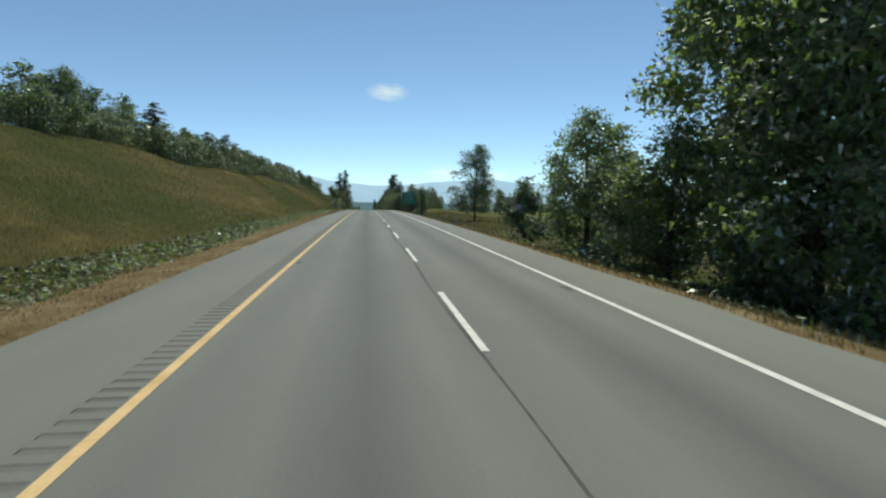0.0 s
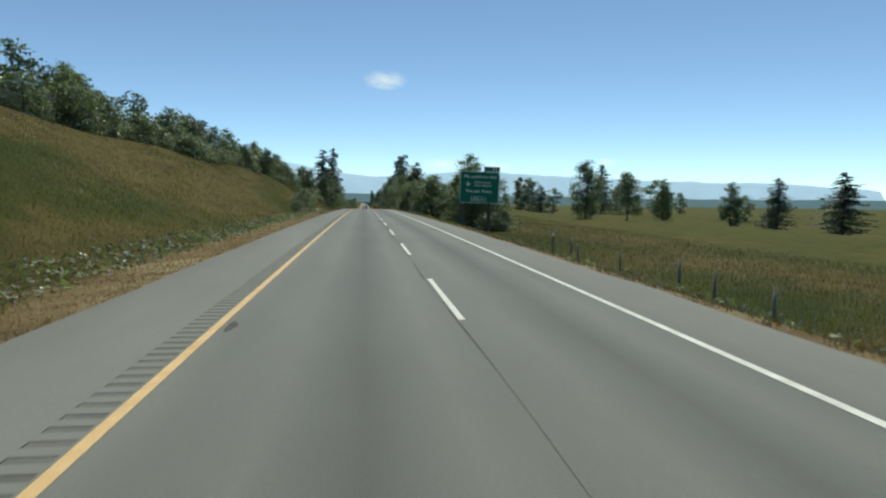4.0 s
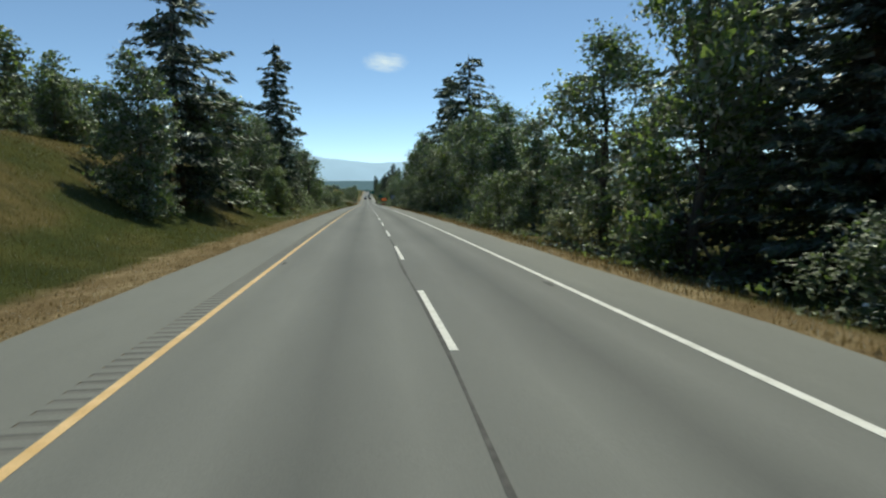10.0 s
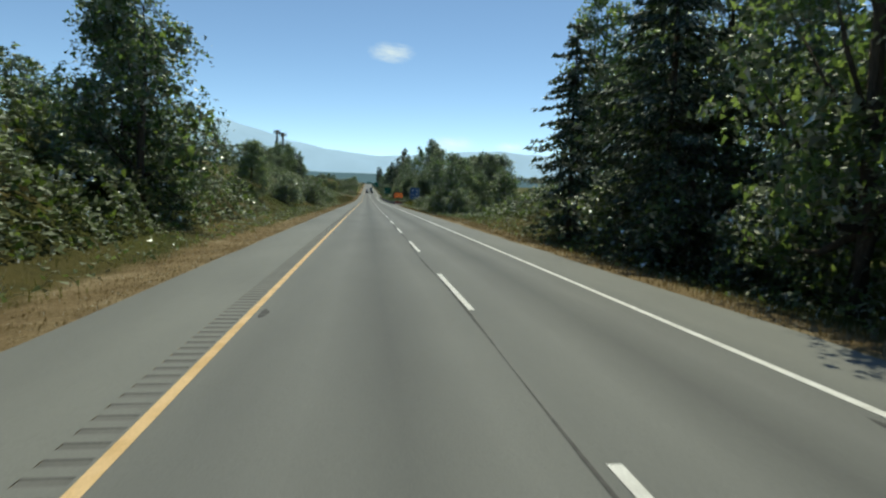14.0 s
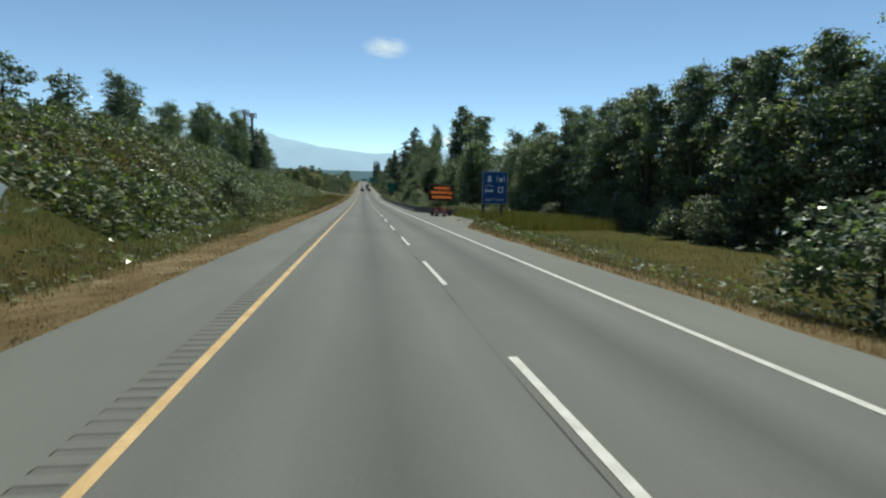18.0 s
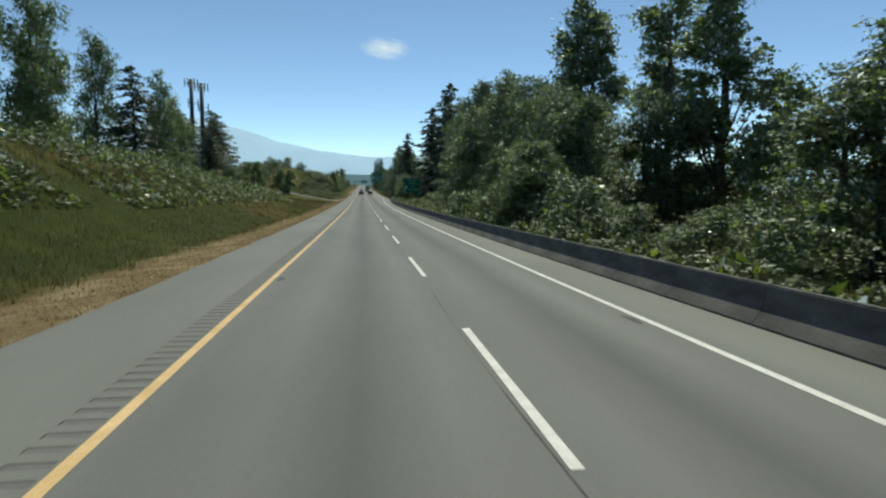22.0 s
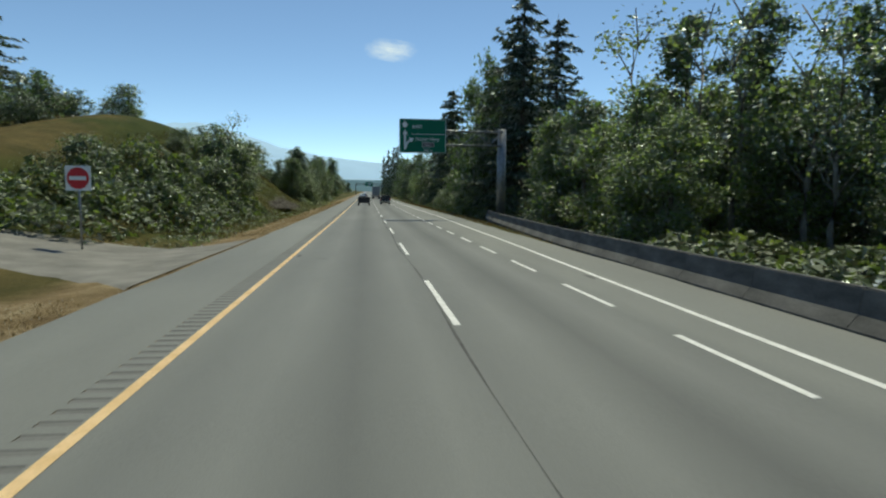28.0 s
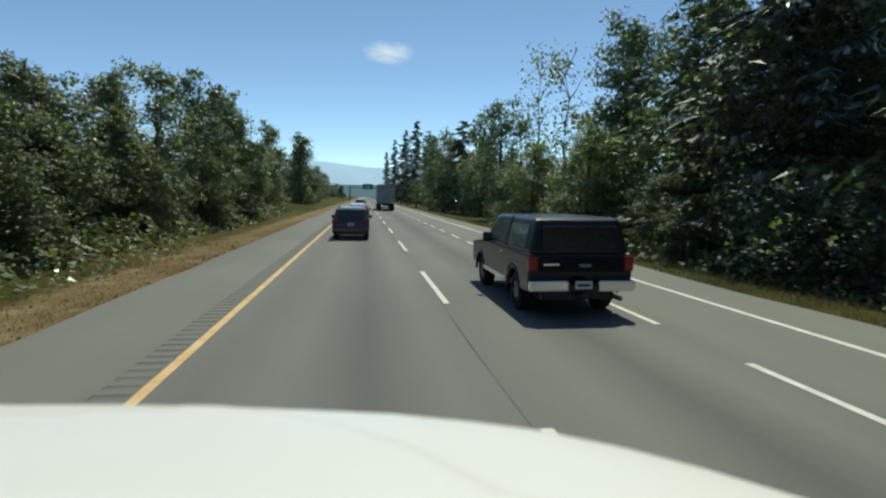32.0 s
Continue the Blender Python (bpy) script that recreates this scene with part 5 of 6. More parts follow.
def white_house():
    s = new("white_building")
    x, y = 155.7, 224.5
    s.matrix_basis = pose(x, y, -2.2, 0, 0, -38)
    wall = surface("white_render", (0.46, 0.48, 0.48), (0.60, 0.61, 0.60), 0.6, 0.85)
    slate = surface("grey_roofing", (0.16, 0.17, 0.18), (0.26, 0.27, 0.28), 1.0, 0.8)
    box_part("wall", (-18, 18, 0, 12, -2, 6.2), wall, s, 0.05)
    box_part("upper_storey", (-4, 12, 1, 11, 6.2, 8.4), wall, s, 0.05)
    box_part("roof", (-18.6, 18.6, -0.7, 12.6, 6.2, 6.5), slate, s, 0.05)
    box_part("upper_roof", (-4.8, 12.8, 0.2, 11.8, 8.4, 8.75), slate, s, 0.05)
    box_part("grey_wing", (9, 24, -6, 4, -2, 4.6), surface("grey_cladding", (0.25, 0.27, 0.29), (0.35, 0.37, 0.39), 0.8, 0.8), s, 0.05)
    for row, z in enumerate((0.6, 3.6)):
        for k in range(9):
            x0 = -16.5 + k * 3.6
            if row == 0 and x0 > 6:
                continue
            win = box_part("window", (x0, x0 + 1.9, -0.06, 0.10, z, z + 1.5), GLASS_DARK, s, 0.0, "dark window")
            frame_shape("frame", x0 - 0.08, x0 + 1.98, z - 0.08, z + 1.58, 0.1, -0.10, wall, win)
    for x0 in (-17.5, -14.5):
        box_part("pillar", (x0, x0 + 0.4, -2.6, -2.2, -2, 6.2), wall, s, 0.02)
    box_part("canopy", (-18.4, -12, -3.2, 0, 6.2, 6.5), slate, s, 0.03)
    return tagged(s, "long white flat-roofed two-storey building across the field", "building")


def low_shed():
    s = new("low_shed")
    s.matrix_basis = pose(48.0, 105.0, ground_at(48.0, 105.0) - 0.2, 0, 0, -84)
    clad = surface("blue_grey_cladding", (0.13, 0.15, 0.17), (0.22, 0.245, 0.27), 0.8, 0.7, stretch=(6, 1, 0.4))
    box_part("wall", (-5.6, 5.6, -2.6, 2.6, -0.3, 1.75), clad, s, 0.03)
    bm = prism_roof(-5.9, 5.9, -2.9, 2.9, 1.75, 2.45)
    part("roof", bm, surface("dull_sheet_roof", (0.16, 0.18, 0.20), (0.27, 0.29, 0.31), 1.0, 0.6), s, "dull grey sheet roof")
    box_part("opening", (-0.9, 0.9, -2.66, -2.58, 0.0, 1.3), GLASS_DARK, s, 0.0, "dark opening")
    return tagged(s, "long low blue-grey farm shed in the field", "shed")


def prism_roof(x0, x1, y0, y1, z0, z1):
    bm = bmesh.new()
    ym = (y0 + y1) / 2
    lo = [bm.verts.new((x, y, z)) for x in (x0, x1) for y, z in ((y0, z0), (ym, z1), (y1, z0), (ym, z0 - 0.05))]
    for a, b in ((0, 1), (1, 2), (2, 3), (3, 0)):
        bm.faces.new((lo[a], lo[b], lo[b + 4], lo[a + 4]))
    bm.faces.new(lo[:4])
    bm.faces.new(lo[4:])
    bmesh.ops.recalc_face_normals(bm, faces=bm.faces[:])
    return bm


def mast_tower(x, y, top, label):
    s = at_ground("cell_tower", x, y, 15)
    h = top - ground_at(x, y)
    rod("mast", (0, 0, -0.5), (0, 0, h), 1.0, DARK_STEEL, s, 12, "dark steel monopole", 0.7)
    for lev, zz in ((0, h - 1.6), (1, h - 9.5)):
        for k in range(6 if lev == 0 else 3):
            a = 2 * math.pi * k / (6 if lev == 0 else 3)
            c, d = math.cos(a) * 2.4, math.sin(a) * 2.4
            arm = rod("arm", (0, 0, zz), (c, d, zz), 0.10, DARK_STEEL, s, 6)
            box_part("antenna", (c - 0.22, c + 0.22, d - 0.18, d + 0.18, zz - 1.5, zz + 1.6), STEEL, arm, 0.04, "grey panel antenna")
    return tagged(s, label, "cell tower", "cell towers")


def marker_post(x, y, h=1.1):
    s = at_ground("marker_post", x, y)
    box_part("post", (-0.035, 0.035, -0.02, 0.02, -0.2, h), DARK_STEEL, s, 0.01, "slim dark post")
    box_part("reflector", (-0.03, 0.03, -0.026, -0.020, h - 0.22, h - 0.05), SIGN_WHITE, s, 0.0, "white reflector")
    return tagged(s, "slim dark roadside marker post with white reflector", "marker post", "marker posts")


def fence_post(x, y):
    s = at_ground("fence_post", x, y, random.uniform(0, 90))
    bm = bmesh.new()
    tube(bm, [(0, 0, -0.3), (random.uniform(-0.05, 0.05), 0, 1.15)], [0.075, 0.065], 8)
    part("stake", bm, DEADWOOD, s, "", True)
    return tagged(s, "weathered wooden fence post in dry grass", "fence post", "old fence line")


guide_sign()
service_sign()
second_guide_sign()
gantry_sign()
far_overhead_sign(1150.0)
no_entry_sign()
message_trailer()
for x, y in ((10.35, 539.6), (11.2, 539.4)):
    drum(x, y)
billboard()
white_house()
low_shed()
mast_tower(-66, 838, 37.0, "tall dark cell tower with panel antennas")
mast_tower(-61.3, 835, 35.0, "second dark cell tower beside the first")
for x, y in ((11.6, 229), (10.9, 470), (11.84, 63.6), (11.0, 132), (11.4, 300), (13.9, 868), (-4.4, 720)):
    marker_post(x, y)
for k in range(16):
    fence_post(17.0 + 0.9 * math.sin(k * 1.7), 78 + k * 4.6)


def bale(x, y):
    s = at_ground("wrapped_bale", x, y, random.uniform(-30, 30))
    bm = bmesh.new()
    tube(bm, [(-0.75, 0, 0.62), (-0.68, 0, 0.62), (0.68, 0, 0.62), (0.75, 0, 0.62)], [0.52, 0.62, 0.62, 0.52], 20)
    part("wrapping", bm, surface("pale_wrap", (0.30, 0.33, 0.31), (0.45, 0.48, 0.46), 2.0, 0.6), s, "pale grey plastic wrapping", True)
    s.scale = (0.85, 0.85, 0.85)
    return tagged(s, "round bale wrapped in pale plastic on the field", "bale", "bales in the field")


for x, y in ((29.4, 82.0), (41.6, 77.0), (43.5, 76.0), (46.0, 82.0)):
    bale(x, y)


# ---- traffic standing ahead ----
def paint(name, col):
    return surface(name, tuple(c * 0.9 for c in col), col, 1.2, 0.28, 0.0, 0.0, spec=0.5, coat=0.8)


def pickup(x, y, z):
    """A dark pickup with a canopy over its bed; y is the tail."""
    navy = plain("dark_navy_paint", (0.004, 0.005, 0.008), 0.30, 0.0, 0.30, coat=0.25)
    s = new("pickup_truck")
    s.matrix_basis = pose(x, y, z)
    w = 0.98
    low = [(0.12, 0.52), (0.75, 0.50), (0.80, 0.72), (0.98, 0.90), (1.30, 0.94), (1.55, 0.84), (1.70, 0.55), (4.02, 0.50), (4.12, 0.75), (4.30, 0.92), (4.62, 0.92), (4.85, 0.75), (4.95, 0.52),
           (5.45, 0.55), (5.55, 0.80), (5.50, 1.10), (4.35, 1.22), (3.95, 1.26), (0.10, 1.24), (0.06, 0.9)]
    prism("body", low, -w, w, navy, s, None, "dark navy bodywork", 0.05)
    cab = [(1.95, 1.24), (4.05, 1.24), (3.35, 1.86), (3.0, 1.92), (1.95, 1.92)]
    tumble = lambda h: 1.0 - 0.16 * max(0.0, (h - 1.24)) / 0.68
    prism("cab", cab, -w + 0.03, w - 0.03, navy, s, tumble, "dark navy cab", 0.05)
    can = [(0.16, 1.24), (1.92, 1.24), (1.92, 1.93), (0.42, 1.93), (0.30, 1.88)]
    prism("canopy", can, -w + 0.04, w - 0.04, navy, s, tumble, "dark bed canopy", 0.06)
    for sd in (-1, 1):
        for a, b, c, d in ((0.55, 1.85, 1.32, 1.76), (2.05, 2.72, 1.32, 1.78), (2.80, 3.55, 1.32, 1.74)):
            xb, xt = sd * (w - 0.03) * tumble(c) + sd * 0.008, sd * (w - 0.03) * tumble(d) + sd * 0.008
            cut = 0.30 if b > 3 else 0.0
            bm = bmesh.new()
            vs = [bm.verts.new(p) for p in ((xb, a, c), (xb, b + cut * 0.4, c), (xt, b - cut, d), (xt, a + 0.04, d))]
            f = bm.faces.new(vs)
            ext = bmesh.ops.extrude_face_region(bm, geom=[f])
            bmesh.ops.translate(bm, verts=[v for v in ext["geom"] if isinstance(v, bmesh.types.BMVert)], vec=(-sd * 0.03, 0, 0))
            # grey-blue base colour stands in for sky reflected in the glass
            part("side_window", bm, plain("sky_toned_glass", (0.16, 0.19, 0.22), 0.08, 0.0, 0.9, coat=0.6), s, "tinted side window")
        m = box_part("mirror", (sd * 1.02 - 0.10, sd * 1.02 + 0.10, 3.45, 3.55, 1.22, 1.46), SIGN_BLACK, s, 0.03, "black door mirror")
        box_part("mirror_arm", (min(sd * 0.9, sd * 1.0), max(sd * 0.9, sd * 1.0), 3.47, 3.53, 1.26, 1.30), SIGN_BLACK, m, 0.0)
        box_part("tail_light", (sd * 0.90 - 0.085, sd * 0.90 + 0.085, 0.03, 0.16, 0.92, 1.20), LAMP_RED, s, 0.015, "red tail light")
        wheel(s, sd * 0.80, 1.15, 0.39, 0.27)
        wheel(s, sd * 0.80, 4.52, 0.39, 0.27)
        for yy in (1.15, 4.52):
            bm = bmesh.new()
            tube(bm, [(sd * 0.97, yy + 0.47 * math.cos(a * 0.314), 0.39 + 0.50 * math.sin(a * 0.314)) for a in range(11)], [0.035] * 11, 6)
            part("wheel_arch", bm, SIGN_BLACK, s, "dark wheel arch", True)
        box_part("door_handle", (sd * 0.985 - 0.012, sd * 0.985 + 0.012, 2.1, 2.3, 1.10, 1.14), CHROME, s, 0.005)
    box_part("rear_window", (-0.70, 0.70, 0.185, 0.215, 1.32, 1.76), plain("smoked_glass", (0.012, 0.014, 0.017), 0.22, 0.0, 0.5), s, 0.012, "dark rear window")
    box_part("rocker_trim", (-1.0, -0.975, 1.75, 4.0, 0.50, 0.60), CHROME, s, 0.005, "bright side step")
    b = box_part("bumper", (-0.98, -0.28, -0.10, 0.10, 0.55, 0.76), CHROME, s, 0.03, "chrome bumper corner")
    box_part("bumper", (0.28, 0.98, -0.10, 0.10, 0.55, 0.76), CHROME, s, 0.03, "chrome bumper corner")
    box_part("bumper_step", (-0.28, 0.28, -0.08, 0.10, 0.55, 0.68), SIGN_BLACK, s, 0.01, "black bumper step")
    pl = box_part("number_plate", (-0.16, 0.16, -0.095, -0.082, 0.60, 0.75), LAMP_CLEAR, s, 0.005, "pale number plate")
    box_part("plate_bar", (-0.12, 0.12, -0.100, -0.094, 0.65, 0.70), DARK_STEEL, pl, 0.0, "plain dark bar")
    box_part("tailgate_trim", (-0.72, -0.42, 0.025, 0.05, 1.03, 1.07), CHROME, s, 0.0, "chrome trim")
    box_part("tailgate_handle", (-0.05, 0.18, 0.025, 0.06, 1.00, 1.06), STEEL, s, 0.01)
    box_part("hitch", (-0.06, 0.06, -0.16, 0.2, 0.42, 0.52), DARK_STEEL, s, 0.01)
    rod("exhaust", (0.72, -0.05, 0.40), (0.72, 0.8, 0.40), 0.045, STEEL, s)
    box_part("underbody", (-0.7, 0.7, 0.2, 5.2, 0.34, 0.55), SIGN_BLACK, s, 0.02)
    return tagged(s, "dark navy pickup truck with a canopy and chrome bumper", "pickup")


def crossover(x, y, z, col, name, label, tall=1.66, plate=True):
    s = new(name)
    s.matrix_basis = pose(x, y, z)
    body = paint(name + "_paint", col)
    w = 0.92
    low = [(0.10, 0.42), (0.42, 0.34), (0.50, 0.58), (0.72, 0.74), (1.02, 0.74), (1.24, 0.58), (1.32, 0.34), (3.05, 0.34), (3.14, 0.58), (3.34, 0.72), (3.62, 0.72), (3.84, 0.58), (3.92, 0.36),
           (4.42, 0.40), (4.52, 0.62), (4.40, 0.84), (3.40, 1.04), (0.16, 1.06), (0.02, 0.80)]
    prism("body", low, -w, w, body, s, None, "", 0.03)
    top = [(0.16, 1.05), (3.40, 1.04), (2.62, tall - 0.06), (1.9, tall), (0.75, tall - 0.03), (0.48, tall - 0.12)]
    tum = lambda h: 1.0 - 0.22 * max(0.0, h - 1.05) / 0.6
    prism("cabin", top, -w + 0.03, w - 0.03, body, s, tum, "", 0.03)
    bm = bmesh.new()
    vs = [bm.verts.new(p) for p in ((-0.68, 0.19, 1.10), (0.68, 0.19, 1.10), (0.58, 0.46, tall - 0.18), (-0.58, 0.46, tall - 0.18))]
    f = bm.faces.new(vs)
    ext = bmesh.ops.extrude_face_region(bm, geom=[f])
    bmesh.ops.translate(bm, verts=[v for v in ext["geom"] if isinstance(v, bmesh.types.BMVert)], vec=(0, -0.035, 0.012))
    bmesh.ops.recalc_face_normals(bm, faces=bm.faces[:])
    part("rear_window", bm, GLASS_DARK, s, "dark rear window")
    for sd in (-1, 1):
        for a, b in ((0.75, 1.75), (1.85, 2.75)):
            xb, xt = sd * ((w - 0.03) * tum(1.12) + 0.010), sd * ((w - 0.03) * tum(tall - 0.14) + 0.010)
            bm = bmesh.new()
            vs = [bm.verts.new(p) for p in ((xb, a, 1.12), (xb, b + 0.1, 1.12), (xt, b - 0.25, tall - 0.14), (xt, a, tall - 0.14))]
            f = bm.faces.new(vs)
            ext = bmesh.ops.extrude_face_region(bm, geom=[f])
            bmesh.ops.translate(bm, verts=[v for v in ext["geom"] if isinstance(v, bmesh.types.BMVert)], vec=(-sd * 0.03, 0, 0))
            part("side_window", bm, GLASS_DARK, s, "dark side window")
        box_part("tail_light", (sd * 0.78 - 0.13, sd * 0.78 + 0.13, 0.0, 0.14, 0.88, 1.03), LAMP_RED, s, 0.02, "red tail light")
        box_part("mirror", (sd * 1.0 - 0.10, sd * 1.0 + 0.10, 2.75, 2.88, 1.02, 1.18), body, s, 0.03, "door mirror")
        wheel(s, sd * 0.78, 0.87, 0.34, 0.22)
        wheel(s, sd * 0.78, 3.48, 0.34, 0.22)
    box_part("bumper", (-0.9, 0.9, -0.05, 0.16, 0.42, 0.66), body, s, 0.05)
    box_part("lower_trim", (-0.7, 0.7, -0.03, 0.2, 0.28, 0.42), SIGN_BLACK, s, 0.02, "black lower trim")
    pl = box_part("number_plate", (-0.16, 0.16, 0.0, 0.03, 0.72, 0.87), LAMP_CLEAR, s, 0.0, "pale number plate")
    box_part("plate_bar", (-0.12, 0.12, -0.006, 0.001, 0.77, 0.82), DARK_STEEL, pl, 0.0, "plain dark bar")
    box_part("roof_rail", (-0.62, -0.57, 0.8, 2.4, tall - 0.01, tall + 0.04), DARK_STEEL, s, 0.01)
    box_part("roof_rail", (0.57, 0.62, 0.8, 2.4, tall - 0.01, tall + 0.04), DARK_STEEL, s, 0.01)
    return tagged(s, label, "car", "traffic ahead")


def lorry(x, y, z):
    s = new("box_lorry")
    s.matrix_basis = pose(x, y, z)
    grey = surface("trailer_grey", (0.20, 0.22, 0.23), (0.30, 0.32, 0.33), 0.8, 0.5)
    box_part("trailer", (-1.28, 1.28, 0, 13.5, 1.15, 4.05), grey, s, 0.04, "grey box trailer")
    for a in (-1, 1):
        box_part("door_leaf", (min(a * 0.03, a * 1.2), max(a * 0.03, a * 1.2), -0.03, 0.0, 1.25, 3.95), grey, s, 0.01, "rear door leaf")
        box_part("tail_light", (a * 1.0 - 0.12, a * 1.0 + 0.12, -0.05, 0.02, 0.98, 1.10), LAMP_RED, s, 0.01, "red tail light")
        for yy in (1.6, 2.9, 12.0, 15.6):
            wheel(s, a * 1.0, yy, 0.52, 0.45)
    box_part("bumper", (-1.15, 1.15, 0.0, 0.12, 0.45, 0.60), DARK_STEEL, s, 0.01)
    box_part("chassis", (-0.5, 0.5, 0.4, 17.0, 0.75, 1.12), DARK_STEEL, s, 0.02)
    box_part("tractor_cab", (-1.2, 1.2, 14.2, 16.6, 0.9, 3.4), SIGN_WHITE, s, 0.12, "white cab")
    return tagged(s, "grey box-trailer lorry on the carriageway", "lorry", "traffic ahead")


def on_road(y):
    return float(road_z(y))


pickup(6.39, 858.5, on_road(860)).scale = (1.0, 1.0, 0.955)
crossover(1.85, 878.2, on_road(879), (0.030, 0.032, 0.036), "dark_crossover", "dark grey crossover car with a sloping tailgate")
crossover(2.05, 899.0, on_road(900), (0.16, 0.03, 0.03), "red_car", "dark red car queued on the asphalt", 1.48)
crossover(1.8, 916.0, on_road(917), (0.55, 0.56, 0.57), "silver_car", "silver car queued on the asphalt", 1.45)
lorry(6.0, 940.0, on_road(948))
crossover(1.9, 955.0, on_road(956), (0.03, 0.03, 0.035), "black_car", "small black car far along the road", 1.6)
crossover(2.0, 1010.0, on_road(1010), (0.7, 0.7, 0.7), "white_car", "small white car far along the road", 1.6)


# ---- the bonnet of the vehicle that carries the camera, where it stops ----
def bonnet():
    eye_x, eye_y = 2.48, 848.31
    z = on_road(eye_y)
    white, nt, bsdf = nodes_of("white_car_paint")
    dust = ramp(nt, noise_node(nt, 2.5, 5.0).outputs["Fac"], [(0.3, (0.79, 0.80, 0.775)), (0.7, (0.81, 0.82, 0.80))])
    nt.links.new(dust.outputs["Color"], bsdf.inputs["Base Color"])
    bsdf.inputs["Roughness"].default_value, bsdf.inputs["Coat Weight"].default_value = 0.42, 0.35
    bsdf.inputs["Coat Roughness"].default_value = 0.15
    s = new("white_vehicle_front")
    s.matrix_basis = pose(eye_x, eye_y, z)
    front_x = np.array([-1.25, -0.82, -0.45, -0.16, 0.09, 0.35, 0.52, 0.71, 0.87, 1.03, 1.12])
    front_y = np.array([2.05, 2.01, 1.95, 1.89, 1.83, 1.73, 1.65, 1.52, 1.38, 1.21, 1.10])
    fold_y = np.array([1.20, 1.30, 1.52, 1.69, 1.82, 1.86])
    fold_x = np.array([0.26, 0.20, 0.05, -0.14, -0.38, -0.46])
    xs = np.linspace(-1.25, 1.12, 93)
    vs = np.concatenate([np.linspace(0, 1, 40), [1.01, 1.025, 1.05, 1.08]])
    XX, VV = np.meshgrid(xs, vs)
    YF = np.interp(XX, front_x, front_y)
    back = 0.55
    YY = back + (YF - back) * np.minimum(VV, 1.0) + np.maximum(VV - 1.0, 0) * 0.9
    fx = np.interp(YY, fold_y, fold_x, left=0.34, right=-1.3)
    rise = 1 / (1 + np.exp((XX - fx - 0.06) / 0.02))
    ZZ = 1.505 + 0.034 * rise + 0.015 * (1 - VV) - np.maximum(VV - 1.0, 0) ** 1.0 * 3.2 - 0.02 * np.clip((VV - 0.85) / 0.15, 0, 1) ** 2 * 0.5
    ZZ -= 0.012 * np.clip((XX - 0.3) / 0.7, 0, 1) ** 2
    bonnet_ob = grid_object("bonnet", XX, YY, ZZ, white)
    bonnet_ob.parent = s
    bonnet_ob["label"] = "white bonnet with a raised centre"
    box_part("grille", (-1.1, 0.6, 1.45, 1.62, 0.75, 1.30), SIGN_BLACK, s, 0.04, "black grille")
    box_part("bumper", (-1.2, 0.9, 1.35, 1.70, 0.42, 0.72), white, s, 0.05, "white bumper")
    for x in (-1.12, 0.72):
        box_part("headlight", (x - 0.12, x + 0.12, 1.2, 1.42, 0.95, 1.2), LAMP_CLEAR, s, 0.03, "clear headlight")
        box_part("wing", (x - 0.1, x + 0.1, 0.35, 1.25, 0.62, 1.40), white, s, 0.06, "white front wing")
        wheel(s, x, 0.75, 0.40, 0.26)
    box_part("scuttle", (-1.15, 0.95, 0.42, 0.56, 1.30, 1.46), SIGN_BLACK, s, 0.03, "black scuttle panel")
    box_part("firewall", (-1.23, 0.83, 0.30, 0.345, 0.45, 1.49), SIGN_BLACK, s, 0.01, "black firewall")
    return tagged(s, "white vehicle bonnet and front wings on the road", "vehicle front")


bonnet()

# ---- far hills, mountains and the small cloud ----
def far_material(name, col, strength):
    """Distant land as plain backdrop: summer haze is put into a glowing bluish colour."""
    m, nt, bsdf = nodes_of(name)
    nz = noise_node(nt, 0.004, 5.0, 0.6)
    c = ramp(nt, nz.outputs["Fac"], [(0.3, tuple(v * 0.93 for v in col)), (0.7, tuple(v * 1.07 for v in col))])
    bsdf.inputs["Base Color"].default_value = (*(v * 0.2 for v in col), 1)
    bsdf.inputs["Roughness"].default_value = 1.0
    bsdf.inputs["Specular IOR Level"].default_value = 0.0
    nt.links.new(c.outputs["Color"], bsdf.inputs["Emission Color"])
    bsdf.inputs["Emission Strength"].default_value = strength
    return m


def ridge(name, y, xs, heights, base, material, label, rough=0.04, seed=1):
    rng = np.random.default_rng(seed)
    X0 = np.linspace(xs[0], xs[-1], 240)
    H = np.interp(X0, xs, heights)
    wave = sum(rng.uniform(0.4, 1) / k * np.sin(X0 * k * 0.0023 + rng.uniform(0, 6)) for k in range(1, 24))
    H = H * (1 + rough * wave)
    rows_x = np.stack([X0, X0, X0])
    rows_y = np.stack([np.full_like(X0, y), np.full_like(X0, y + 120), np.full_like(X0, y + 400)])
    rows_z = np.stack([np.full_like(X0, base - 40), base + H * 0.75, base + H])
    ob = grid_object(name, rows_x, rows_y, rows_z, material)
    return tagged(ob, label, "distance", kind="structure")


FAR_Z = float(road_z(2000))
ridge("backdrop_hills", 2300, [-2600, -900, -350, -100, 200, 600, 2600], [55, 48, 40, 34, 36, 34, 40], FAR_Z, far_material("haze_glow_hills", (0.085, 0.145, 0.19), 1.0), "hazy blue-green wooded hills far ahead", 0.10, 3)
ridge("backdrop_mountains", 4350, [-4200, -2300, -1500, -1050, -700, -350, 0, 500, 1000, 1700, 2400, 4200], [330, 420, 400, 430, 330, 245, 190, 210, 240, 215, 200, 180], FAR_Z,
      far_material("haze_glow_mountains", (0.33, 0.49, 0.70), 1.0), "pale blue hazy mountain ridge on the horizon", 0.05, 8)


